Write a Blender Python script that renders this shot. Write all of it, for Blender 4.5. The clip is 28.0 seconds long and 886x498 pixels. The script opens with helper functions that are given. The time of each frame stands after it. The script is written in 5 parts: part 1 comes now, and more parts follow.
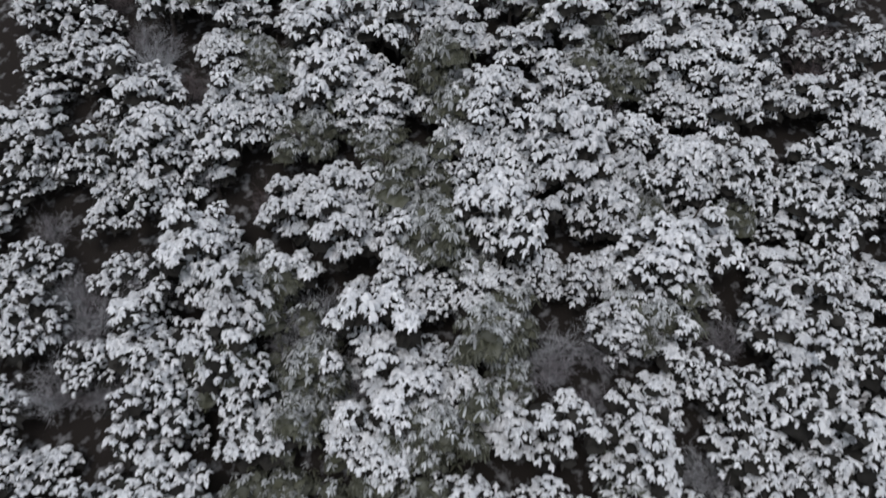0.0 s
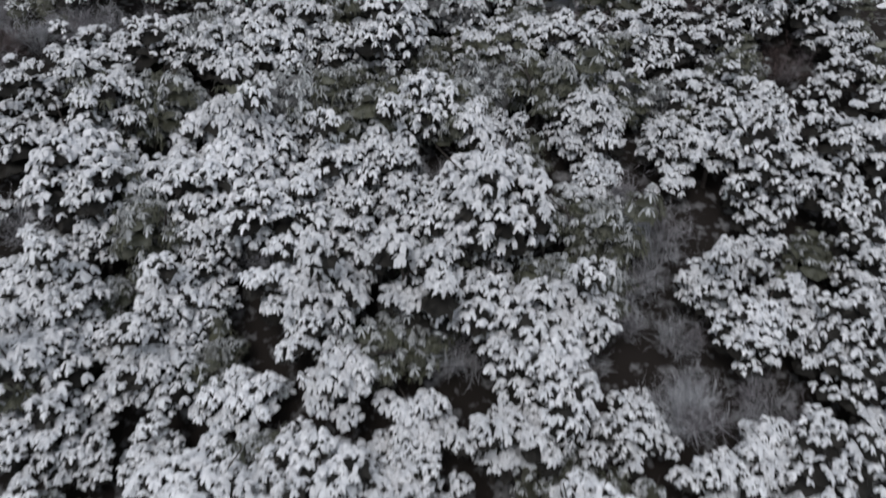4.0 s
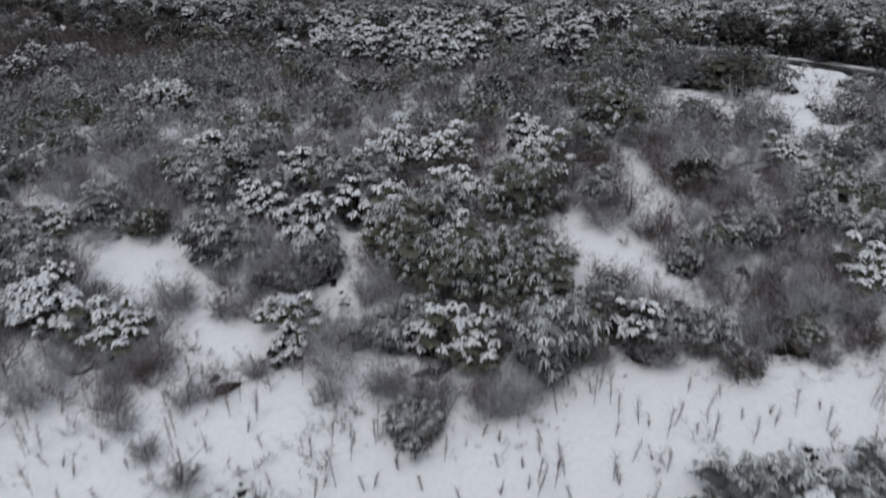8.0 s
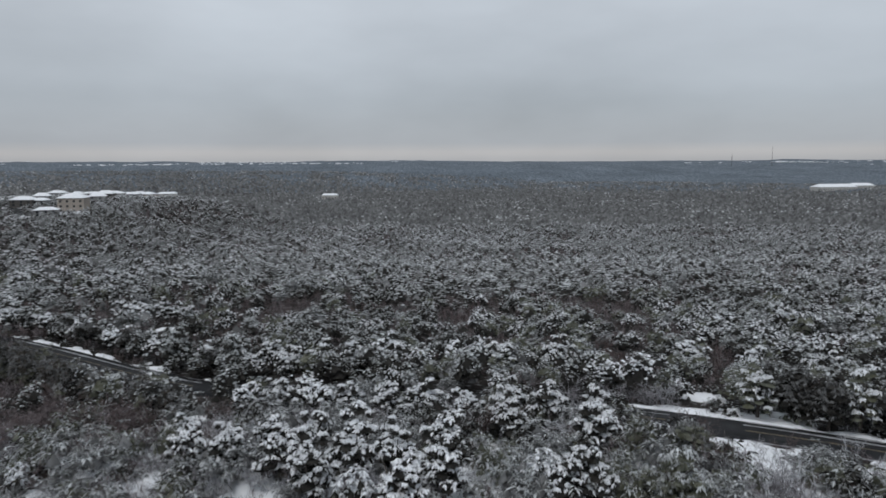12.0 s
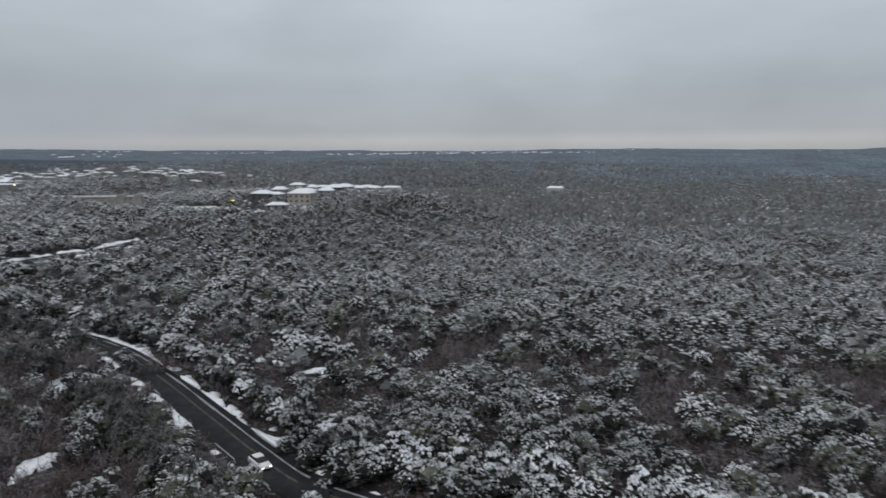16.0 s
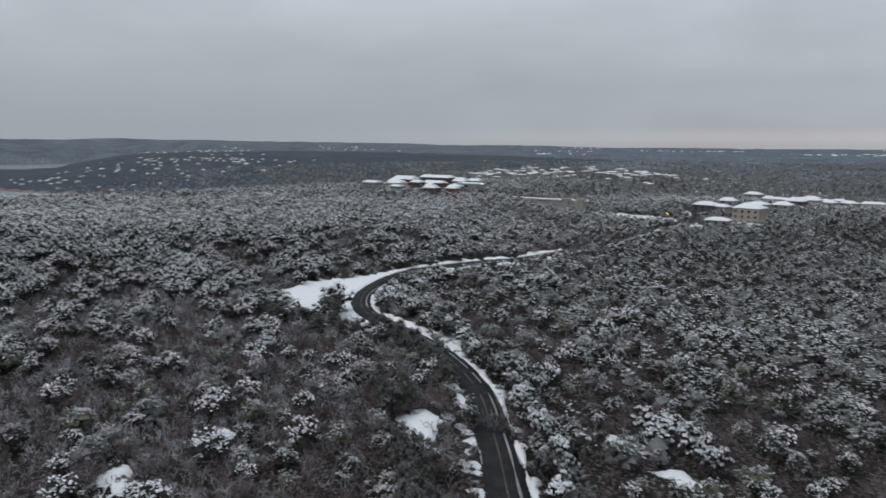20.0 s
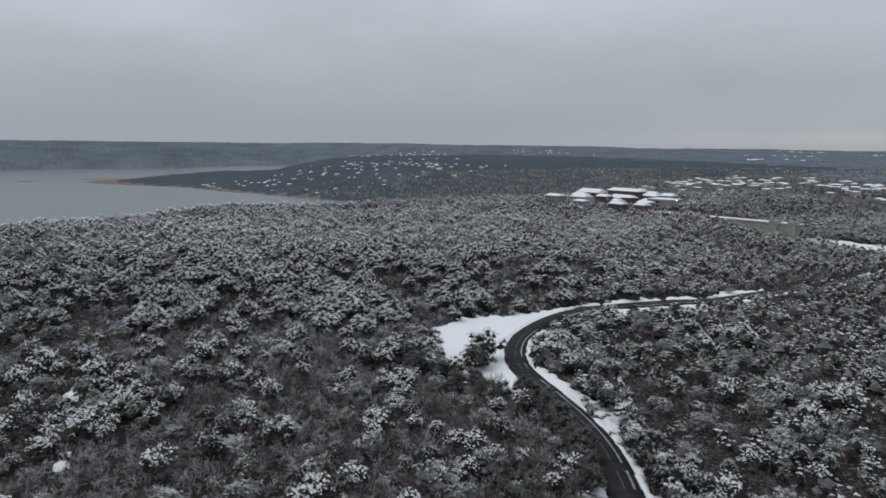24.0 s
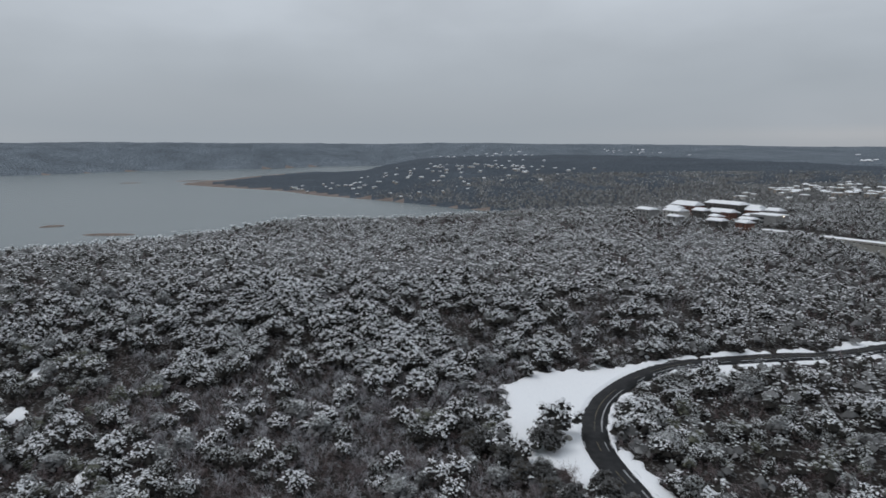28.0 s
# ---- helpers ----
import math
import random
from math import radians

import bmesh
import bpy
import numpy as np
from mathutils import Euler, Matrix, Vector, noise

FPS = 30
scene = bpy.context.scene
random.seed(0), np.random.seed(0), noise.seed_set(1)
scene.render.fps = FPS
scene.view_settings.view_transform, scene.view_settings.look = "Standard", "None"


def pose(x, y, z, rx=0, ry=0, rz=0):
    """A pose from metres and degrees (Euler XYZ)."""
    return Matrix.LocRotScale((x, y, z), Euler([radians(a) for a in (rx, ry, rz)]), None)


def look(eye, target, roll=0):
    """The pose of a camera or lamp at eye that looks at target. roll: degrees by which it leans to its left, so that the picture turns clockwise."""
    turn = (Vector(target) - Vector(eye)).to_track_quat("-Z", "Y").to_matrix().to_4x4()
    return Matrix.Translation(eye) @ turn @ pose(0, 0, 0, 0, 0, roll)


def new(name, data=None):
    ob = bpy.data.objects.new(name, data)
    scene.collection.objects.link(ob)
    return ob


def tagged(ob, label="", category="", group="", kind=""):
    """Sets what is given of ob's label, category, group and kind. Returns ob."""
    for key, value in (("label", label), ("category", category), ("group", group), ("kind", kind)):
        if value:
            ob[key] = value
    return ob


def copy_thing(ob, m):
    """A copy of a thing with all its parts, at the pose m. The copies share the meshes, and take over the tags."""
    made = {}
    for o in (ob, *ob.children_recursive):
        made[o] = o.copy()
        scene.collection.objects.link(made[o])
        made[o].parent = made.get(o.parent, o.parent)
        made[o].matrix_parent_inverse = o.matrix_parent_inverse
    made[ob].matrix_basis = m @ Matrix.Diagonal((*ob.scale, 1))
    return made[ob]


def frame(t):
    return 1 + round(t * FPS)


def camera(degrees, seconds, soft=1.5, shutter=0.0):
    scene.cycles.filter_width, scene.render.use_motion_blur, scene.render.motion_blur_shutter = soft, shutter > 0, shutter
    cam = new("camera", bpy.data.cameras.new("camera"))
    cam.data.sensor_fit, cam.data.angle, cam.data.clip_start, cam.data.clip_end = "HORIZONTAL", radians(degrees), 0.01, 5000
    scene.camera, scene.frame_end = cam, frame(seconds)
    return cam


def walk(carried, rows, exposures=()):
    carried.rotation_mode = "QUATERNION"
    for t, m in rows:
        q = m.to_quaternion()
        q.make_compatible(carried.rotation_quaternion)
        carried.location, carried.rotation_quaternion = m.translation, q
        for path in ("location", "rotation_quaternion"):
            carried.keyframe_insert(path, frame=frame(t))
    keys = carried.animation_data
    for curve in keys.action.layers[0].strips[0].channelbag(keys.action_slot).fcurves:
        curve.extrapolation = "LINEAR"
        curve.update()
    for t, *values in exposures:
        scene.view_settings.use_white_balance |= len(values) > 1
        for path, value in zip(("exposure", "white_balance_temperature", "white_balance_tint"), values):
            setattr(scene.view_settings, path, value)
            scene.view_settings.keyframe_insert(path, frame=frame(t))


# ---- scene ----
cam = camera(64.34, 28.0, soft=1.65, shutter=0.5)
PATH = [
    (0, (0.31, 0.43, 8.21), (0.18, 75.27, -58.12), -0.13),
    (0.5, (0.73, 5.30, 9.22), (0.85, 80.14, -57.10), 0.01),
    (1, (1.16, 10.20, 10.21), (1.43, 85.09, -56.05), 0.14),
    (1.5, (1.69, 15.14, 11.18), (1.98, 90.06, -55.05), 0.17),
    (2, (2.30, 20.15, 12.18), (2.59, 95.02, -54.11), 0.21),
    (2.5, (2.92, 25.23, 13.22), (3.20, 99.96, -53.22), 0.11),
    (3, (3.50, 30.43, 14.31), (3.06, 106.09, -51.07), 0.12),
    (3.5, (4.01, 35.72, 15.44), (2.44, 112.84, -48.20), 0.29),
    (4, (4.44, 41.06, 16.64), (1.69, 119.65, -45.13), 0.59),
    (4.5, (4.76, 46.43, 17.91), (1.15, 126.07, -42.46), 0.87),
    (5, (4.95, 51.79, 19.27), (1.23, 131.67, -40.79), 0.73),
    (5.5, (5.03, 57.21, 20.82), (1.32, 137.04, -39.28), 0.66),
    (6, (5.04, 62.53, 22.41), (1.48, 142.39, -37.67), 0.69),
    (6.5, (5.05, 67.95, 24.04), (1.56, 148.73, -34.81), 0.71),
    (7, (5.20, 73.22, 25.74), (1.32, 157.10, -28.57), 0.64),
    (7.5, (5.44, 78.43, 27.33), (1.14, 165.34, -21.95), 0.60),
    (8, (5.62, 83.72, 28.82), (1.03, 173.34, -15.30), 0.43),
    (8.5, (5.83, 89.16, 30.34), (1.04, 181.11, -8.67), 0.26),
    (9, (6.04, 94.49, 31.82), (1.12, 188.34, -2.36), 0.23),
    (9.5, (6.27, 99.73, 33.33), (1.22, 195.07, 3.59), 0.18),
    (10, (6.61, 105.10, 34.86), (1.43, 201.66, 9.37), 0.03),
    (10.5, (6.85, 110.30, 36.32), (1.66, 207.91, 15.22), -0.11),
    (11, (7.01, 115.39, 37.73), (1.83, 213.88, 21.23), -0.15),
    (11.5, (7.17, 120.53, 39.00), (2.07, 219.47, 25.36), -0.21),
    (12, (7.41, 125.53, 40.02), (3.18, 224.65, 27.47), -0.19),
    (12.5, (7.74, 130.44, 40.89), (4.19, 229.57, 28.25), -0.22),
    (13, (8.15, 135.29, 41.68), (4.13, 234.32, 28.37), -0.34),
    (13.5, (8.64, 140.14, 42.51), (2.05, 238.94, 28.51), -0.50),
    (14, (9.21, 145.03, 43.44), (-2.99, 243.28, 29.36), -0.50),
    (14.5, (9.75, 149.87, 44.39), (-8.07, 247.25, 30.26), -0.49),
    (15, (10.18, 154.68, 45.26), (-13.16, 250.89, 31.14), -0.41),
    (15.5, (10.60, 159.51, 46.13), (-18.28, 254.20, 31.97), -0.34),
    (16, (10.93, 164.33, 46.95), (-24.78, 256.65, 32.76), -0.30),
    (16.5, (11.18, 169.06, 47.79), (-31.90, 258.18, 33.60), -0.18),
    (17, (11.23, 173.70, 48.68), (-38.92, 259.04, 34.46), -0.08),
    (17.5, (11.07, 178.16, 49.69), (-45.78, 259.18, 35.42), 0.03),
    (18, (10.63, 182.56, 50.85), (-52.59, 258.69, 36.46), 0.18),
    (18.5, (9.93, 186.88, 52.01), (-59.19, 257.66, 37.42), 0.09),
    (19, (9.03, 191.15, 53.05), (-65.62, 256.05, 38.38), 0.16),
    (19.5, (7.86, 195.29, 54.08), (-71.78, 253.96, 39.41), 0.22),
    (20, (6.43, 199.18, 55.07), (-77.12, 252.14, 40.42), 0.21),
    (20.5, (4.73, 202.70, 56.03), (-81.65, 250.92, 41.44), 0.18),
    (21, (2.74, 205.93, 57.00), (-86.32, 249.03, 42.45), 0.21),
    (21.5, (0.41, 208.93, 57.94), (-91.01, 246.79, 43.44), 0.21),
    (22, (-2.14, 211.79, 58.86), (-95.58, 244.33, 44.35), 0.16),
    (22.5, (-4.84, 214.56, 59.87), (-98.90, 245.26, 45.39), 0.31),
    (23, (-7.75, 217.13, 61.15), (-102.16, 246.73, 46.67), 0.27),
    (23.5, (-10.84, 219.50, 62.60), (-105.46, 248.44, 48.13), 0.22),
    (24, (-14.09, 221.72, 64.16), (-108.89, 250.06, 49.67), 0.21),
    (24.5, (-17.49, 223.81, 65.74), (-112.54, 251.29, 51.23), 0.20),
    (25, (-21.01, 225.79, 67.27), (-116.46, 251.81, 52.71), 0.07),
    (25.5, (-24.56, 227.73, 68.77), (-120.41, 252.19, 54.14), -0.02),
    (26, (-28.17, 229.61, 70.23), (-124.42, 252.44, 55.55), -0.10),
    (26.5, (-31.84, 231.37, 71.61), (-128.46, 252.54, 56.87), -0.18),
    (27, (-35.56, 232.96, 72.89), (-132.52, 252.48, 58.11), -0.21),
    (27.5, (-39.25, 234.34, 74.09), (-136.51, 252.29, 59.30), -0.23),
    (28, (-42.90, 235.62, 75.26), (-140.44, 251.98, 60.48), -0.14),
]
EXPOSURES = [(0, 0.08, 6560, 13), (6, -0.06, 6560, 13), (7, -0.16, 6560, 13), (8, -0.14, 6520, 12), (9, 0.2, 6520, 12), (10, 0.42, 6480, 11), (11.3, 0.1, 6410, 10), (14, -0.05, 6410, 10), (16, 0.0, 6410, 10), (28, 0.0, 6410, 10)]
walk(cam, [(t, look(eye, target, roll)) for t, eye, target, roll in PATH], EXPOSURES)

# ---- light: an overcast winter sky, a weak wide sun behind the cloud ----
world = bpy.data.worlds.new("overcast_sky")
scene.world = world
world.use_nodes = True
wn, wl = world.node_tree.nodes, world.node_tree.links
wn.clear()
w_out = wn.new("ShaderNodeOutputWorld")
w_bg = wn.new("ShaderNodeBackground")
w_bg.inputs["Strength"].default_value = 0.1
w_sky = wn.new("ShaderNodeTexSky")
w_sky.sky_type = "NISHITA"
w_sky.sun_disc = False
w_sky.sun_elevation = radians(28)
w_sky.sun_rotation = radians(200)
w_tc = wn.new("ShaderNodeTexCoord")
w_sep = wn.new("ShaderNodeSeparateXYZ")
wl.new(w_tc.outputs["Generated"], w_sep.inputs[0])
w_ramp = wn.new("ShaderNodeValToRGB")   # cloud colour by height above the horizon
wl.new(w_sep.outputs["Z"], w_ramp.inputs["Fac"])
cr = w_ramp.color_ramp
cr.elements[0].position, cr.elements[0].color = 0.0, (4.3, 4.35, 4.5, 1)
cr.elements[1].position, cr.elements[1].color = 1.0, (5.5, 5.85, 6.3, 1)
for p, c in ((0.010, (5.0, 4.95, 5.0, 1)), (0.024, (4.1, 4.35, 4.7, 1)), (0.08, (4.1, 4.45, 4.85, 1)), (0.2, (5.2, 5.6, 6.05, 1)), (0.4, (5.4, 5.8, 6.2, 1))):
    e = cr.elements.new(p)
    e.color = c
w_map = wn.new("ShaderNodeMapping")
w_map.inputs["Scale"].default_value = (1.2, 1.2, 3.2)
wl.new(w_tc.outputs["Generated"], w_map.inputs["Vector"])
w_noise = wn.new("ShaderNodeTexNoise")
w_noise.inputs["Scale"].default_value = 1.7
w_noise.inputs["Detail"].default_value = 5.0
w_noise.inputs["Roughness"].default_value = 0.5
wl.new(w_map.outputs[0], w_noise.inputs["Vector"])
w_var = wn.new("ShaderNodeMapRange")
w_var.inputs["From Min"].default_value, w_var.inputs["From Max"].default_value = 0.3, 0.7
w_var.inputs["To Min"].default_value, w_var.inputs["To Max"].default_value = 0.84, 1.15
wl.new(w_noise.outputs["Fac"], w_var.inputs["Value"])
w_mul = wn.new("ShaderNodeVectorMath")
w_mul.operation = "SCALE"
wl.new(w_ramp.outputs["Color"], w_mul.inputs[0])
wl.new(w_var.outputs["Result"], w_mul.inputs["Scale"])
w_mix = wn.new("ShaderNodeMixRGB")      # the cloud deck hides nearly all of the blue sky
w_mix.inputs["Fac"].default_value = 0.95
wl.new(w_sky.outputs["Color"], w_mix.inputs["Color1"])
wl.new(w_mul.outputs[0], w_mix.inputs["Color2"])
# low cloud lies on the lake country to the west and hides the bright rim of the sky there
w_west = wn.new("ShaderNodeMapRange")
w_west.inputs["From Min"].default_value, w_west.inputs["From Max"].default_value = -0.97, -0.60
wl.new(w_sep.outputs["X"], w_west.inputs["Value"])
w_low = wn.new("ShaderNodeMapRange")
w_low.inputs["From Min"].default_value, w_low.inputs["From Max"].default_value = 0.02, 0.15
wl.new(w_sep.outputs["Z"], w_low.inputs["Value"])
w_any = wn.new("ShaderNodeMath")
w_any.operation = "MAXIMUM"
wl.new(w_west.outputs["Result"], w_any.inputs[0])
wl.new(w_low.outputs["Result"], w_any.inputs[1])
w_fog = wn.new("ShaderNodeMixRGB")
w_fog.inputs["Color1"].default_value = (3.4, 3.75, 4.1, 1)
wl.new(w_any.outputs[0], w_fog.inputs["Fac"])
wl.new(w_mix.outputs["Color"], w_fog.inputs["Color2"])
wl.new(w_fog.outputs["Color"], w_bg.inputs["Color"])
wl.new(w_bg.outputs[0], w_out.inputs["Surface"])

sun_data = bpy.data.lights.new("sun", "SUN")
sun_data.energy, sun_data.angle, sun_data.color = 0.9, radians(25), (1.0, 0.97, 0.93)
sun_ob = new("sun", sun_data)
sun_ob.matrix_world = look((0, 0, 300), (60, 150, 0))

# ---- materials ----


def material(name, base, rough=0.85, other=None, scale=3.0, amount=0.5, bump=0.0, bump_scale=8.0, island=0.0, metallic=0.0, lo=0.4, hi=0.65, each=0.0):
    """A matt surface: base mixed with another colour by noise, a random shift per piece, and fine relief."""
    m = bpy.data.materials.new(name)
    m.use_nodes = True
    n, l = m.node_tree.nodes, m.node_tree.links
    b = n["Principled BSDF"]
    b.inputs["Roughness"].default_value = rough
    b.inputs["Metallic"].default_value = metallic
    b.inputs["Specular IOR Level"].default_value = 0.25
    geo = n.new("ShaderNodeNewGeometry")
    colour = n.new("ShaderNodeRGB")
    colour.outputs[0].default_value = (*base, 1)
    last = colour.outputs[0]
    if other:
        tex = n.new("ShaderNodeTexNoise")
        tex.inputs["Scale"].default_value, tex.inputs["Detail"].default_value = scale, 4.0
        l.new(geo.outputs["Position"], tex.inputs["Vector"])
        mr = n.new("ShaderNodeMapRange")
        mr.inputs["From Min"].default_value, mr.inputs["From Max"].default_value = lo, hi
        mr.inputs["To Max"].default_value = amount
        l.new(tex.outputs["Fac"], mr.inputs["Value"])
        mix = n.new("ShaderNodeMixRGB")
        mix.inputs["Color2"].default_value = (*other, 1)
        l.new(mr.outputs["Result"], mix.inputs["Fac"])
        l.new(last, mix.inputs["Color1"])
        last = mix.outputs["Color"]
    if island:
        rng_map = n.new("ShaderNodeMapRange")
        rng_map.inputs["To Min"].default_value, rng_map.inputs["To Max"].default_value = 1 - island, 1 + island
        l.new(geo.outputs["Random Per Island"], rng_map.inputs["Value"])
        sc = n.new("ShaderNodeVectorMath")
        sc.operation = "SCALE"
        l.new(last, sc.inputs[0])
        l.new(rng_map.outputs["Result"], sc.inputs["Scale"])
        last = sc.outputs[0]
    if each:
        info = n.new("ShaderNodeObjectInfo")
        each_map = n.new("ShaderNodeMapRange")
        each_map.inputs["To Min"].default_value = 1 - each
        l.new(info.outputs["Random"], each_map.inputs["Value"])
        es = n.new("ShaderNodeVectorMath")
        es.operation = "SCALE"
        l.new(last, es.inputs[0])
        l.new(each_map.outputs["Result"], es.inputs["Scale"])
        last = es.outputs[0]
    l.new(last, b.inputs["Base Color"])
    if bump:
        bt = n.new("ShaderNodeTexNoise")
        bt.inputs["Scale"].default_value, bt.inputs["Detail"].default_value = bump_scale, 3.0
        l.new(geo.outputs["Position"], bt.inputs["Vector"])
        bp = n.new("ShaderNodeBump")
        bp.inputs["Strength"].default_value = bump
        bp.inputs["Distance"].default_value = 0.1
        l.new(bt.outputs["Fac"], bp.inputs["Height"])
        l.new(bp.outputs["Normal"], b.inputs["Normal"])
    return m


SNOW = material("snow", (0.86, 0.88, 0.91), 0.6, (0.76, 0.79, 0.84), 2.5, 0.6, 0.3, 12.0)
SNOW_LEAF = material("snow_on_leaves", (0.90, 0.92, 0.95), 0.6, (0.58, 0.62, 0.67), 0.9, 0.55, 0.0, island=0.12, each=0.2)
FROST = material("frosted_leaves", (0.23, 0.24, 0.236), 0.75, (0.56, 0.59, 0.61), 0.5, 0.9, island=0.4, lo=0.36, hi=0.62)
LEAF = material("evergreen_leaf", (0.0155, 0.0142, 0.0122), 0.8, (0.040, 0.039, 0.036), 1.1, 0.6, island=0.45)
DUSTED = material("snow_dusted_leaf", (0.101, 0.103, 0.104), 0.8, (0.20, 0.205, 0.211), 0.3, 0.7, island=0.45)
LEAF_OLIVE = material("olive_leaf", (0.066, 0.068, 0.046), 0.75, (0.17, 0.178, 0.155), 1.3, 0.6, island=0.4)
TWIG = material("bare_twig", (0.098, 0.072, 0.070), 0.9, (0.26, 0.24, 0.255), 0.25, 0.65, island=0.45)
TWIG_FROST = material("frosted_twig", (0.18, 0.165, 0.178), 0.9, (0.44, 0.455, 0.48), 0.25, 0.85, island=0.4, lo=0.35, hi=0.62)
BARK = material("bark", (0.065, 0.055, 0.05), 0.95, (0.14, 0.125, 0.115), 6.0, 0.6, 0.5, 14.0)
LEAF_BROWN = material("brownish_leaf", (0.046, 0.040, 0.032), 0.8, (0.12, 0.113, 0.104), 1.2, 0.6, island=0.4)
LITTER = material("leaf_litter", (0.022, 0.018, 0.016), 0.95, (0.40, 0.41, 0.43), 1.1, 0.6, 0.5, 5.0, lo=0.54, hi=0.72)
ASPHALT = material("wet_asphalt", (0.016, 0.017, 0.019), 0.9, (0.032, 0.033, 0.036), 0.4, 0.8, 0.15, 30.0)
PAINT_LINE = material("worn_yellow_line", (0.15, 0.125, 0.085), 0.7, (0.04, 0.04, 0.04), 0.8, 0.9)
SLUSH = material("grey_slush", (0.36, 0.37, 0.39), 0.5, (0.16, 0.16, 0.17), 0.8, 0.8, 0.3, 9.0)
WATER = material("lake_water", (0.082, 0.106, 0.113), 0.22, (0.098, 0.124, 0.131), 0.004, 0.7, 0.06, 0.15)
MUD = material("red_mud", (0.15, 0.115, 0.10), 0.9, (0.22, 0.19, 0.17), 0.05, 0.8)


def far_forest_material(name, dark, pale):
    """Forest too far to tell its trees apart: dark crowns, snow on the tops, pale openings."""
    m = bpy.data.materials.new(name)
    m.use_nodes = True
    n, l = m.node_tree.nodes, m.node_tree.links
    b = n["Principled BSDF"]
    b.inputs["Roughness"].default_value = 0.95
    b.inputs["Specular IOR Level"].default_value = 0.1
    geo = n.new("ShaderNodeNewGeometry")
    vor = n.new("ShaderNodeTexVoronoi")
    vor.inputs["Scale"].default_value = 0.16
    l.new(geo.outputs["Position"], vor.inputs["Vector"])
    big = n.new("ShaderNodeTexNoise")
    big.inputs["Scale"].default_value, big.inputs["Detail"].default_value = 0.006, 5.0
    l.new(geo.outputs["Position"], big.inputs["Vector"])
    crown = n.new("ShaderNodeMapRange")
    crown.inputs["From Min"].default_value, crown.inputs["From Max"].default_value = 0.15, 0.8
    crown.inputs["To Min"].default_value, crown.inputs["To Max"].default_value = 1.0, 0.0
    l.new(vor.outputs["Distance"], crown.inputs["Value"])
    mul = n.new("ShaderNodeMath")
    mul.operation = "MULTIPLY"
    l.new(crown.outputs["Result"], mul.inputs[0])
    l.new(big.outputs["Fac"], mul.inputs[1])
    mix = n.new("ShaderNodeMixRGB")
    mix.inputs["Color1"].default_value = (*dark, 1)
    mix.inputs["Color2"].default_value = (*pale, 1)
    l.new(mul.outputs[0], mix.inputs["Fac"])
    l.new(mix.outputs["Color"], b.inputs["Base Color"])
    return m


# haze of distance mixed into both colours: bluer, and the first paler too
HAZED_FOREST = far_forest_material("hazed_distant_forest", (0.055, 0.068, 0.082), (0.36, 0.42, 0.49))
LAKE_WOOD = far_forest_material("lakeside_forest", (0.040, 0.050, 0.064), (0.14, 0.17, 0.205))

# ---- mesh helpers ----
Z = np.array([0.0, 0.0, 1.0])


def mesh(name, verts, faces, mats, index=None, smooth=False):
    """A mesh from arrays of vertices and of triangles or quads."""
    verts, faces = np.asarray(verts, np.float32), np.asarray(faces, np.int32)
    me = bpy.data.meshes.new(name)
    k = faces.shape[1]
    me.vertices.add(len(verts))
    me.vertices.foreach_set("co", verts.ravel())
    me.loops.add(faces.size)
    me.loops.foreach_set("vertex_index", faces.ravel())
    me.polygons.add(len(faces))
    me.polygons.foreach_set("loop_start", np.arange(0, faces.size, k, dtype=np.int32))
    if index is not None:
        me.polygons.foreach_set("material_index", np.asarray(index, np.int32))
    if smooth:
        me.polygons.foreach_set("use_smooth", np.ones(len(faces), bool))
    for m in mats:
        me.materials.append(m)
    me.update(calc_edges=True)
    me.validate()
    return me


def part(name, bm, mat, parent=None, label=""):
    """Links a bmesh as one mesh object under a thing or a part."""
    me = bpy.data.meshes.new(name)
    bm.to_mesh(me)
    bm.free()
    me.materials.append(mat)
    ob = new(name, me)
    ob.parent = parent
    if label:
        ob["label"] = label
    return ob


def box(bm, x0, x1, y0, y1, z0, z1, bevel=0.0):
    m = Matrix.Translation(((x0 + x1) / 2, (y0 + y1) / 2, (z0 + z1) / 2)) @ Matrix.Diagonal((x1 - x0, y1 - y0, z1 - z0, 1))
    made = bmesh.ops.create_cube(bm, size=1, matrix=m)
    if bevel:
        edges = list({e for v in made["verts"] for e in v.link_edges})
        bmesh.ops.bevel(bm, geom=edges, offset=bevel, segments=1, affect="EDGES")
    return bm


# ---- the lie of the land ----
LATTICE = np.random.default_rng(5).random((512, 512))


def lump(x, y, size, shift=0):
    """Smooth noise from 0 to 1 over the plan."""
    u, v = np.asarray(x) / size + 37.3 * (shift + 1) + 2000, np.asarray(y) / size + 11.7 * (shift + 1) + 2000
    i, j = np.floor(u).astype(int), np.floor(v).astype(int)
    a, b = u - i, v - j
    a, b = a * a * (3 - 2 * a), b * b * (3 - 2 * b)
    g = lambda p, q: LATTICE[p % 512, q % 512]
    return (g(i, j) * (1 - a) + g(i + 1, j) * a) * (1 - b) + (g(i, j + 1) * (1 - a) + g(i + 1, j + 1) * a) * b


def step(a, b, v):
    t = np.clip((np.asarray(v, float) - a) / (b - a), 0, 1)
    return t * t * (3 - 2 * t)


def smax(a, b, k=4.0):
    return np.maximum(a, b) + k * np.exp(-np.abs(a - b) / k) * 0.5


LAKE = -50.0


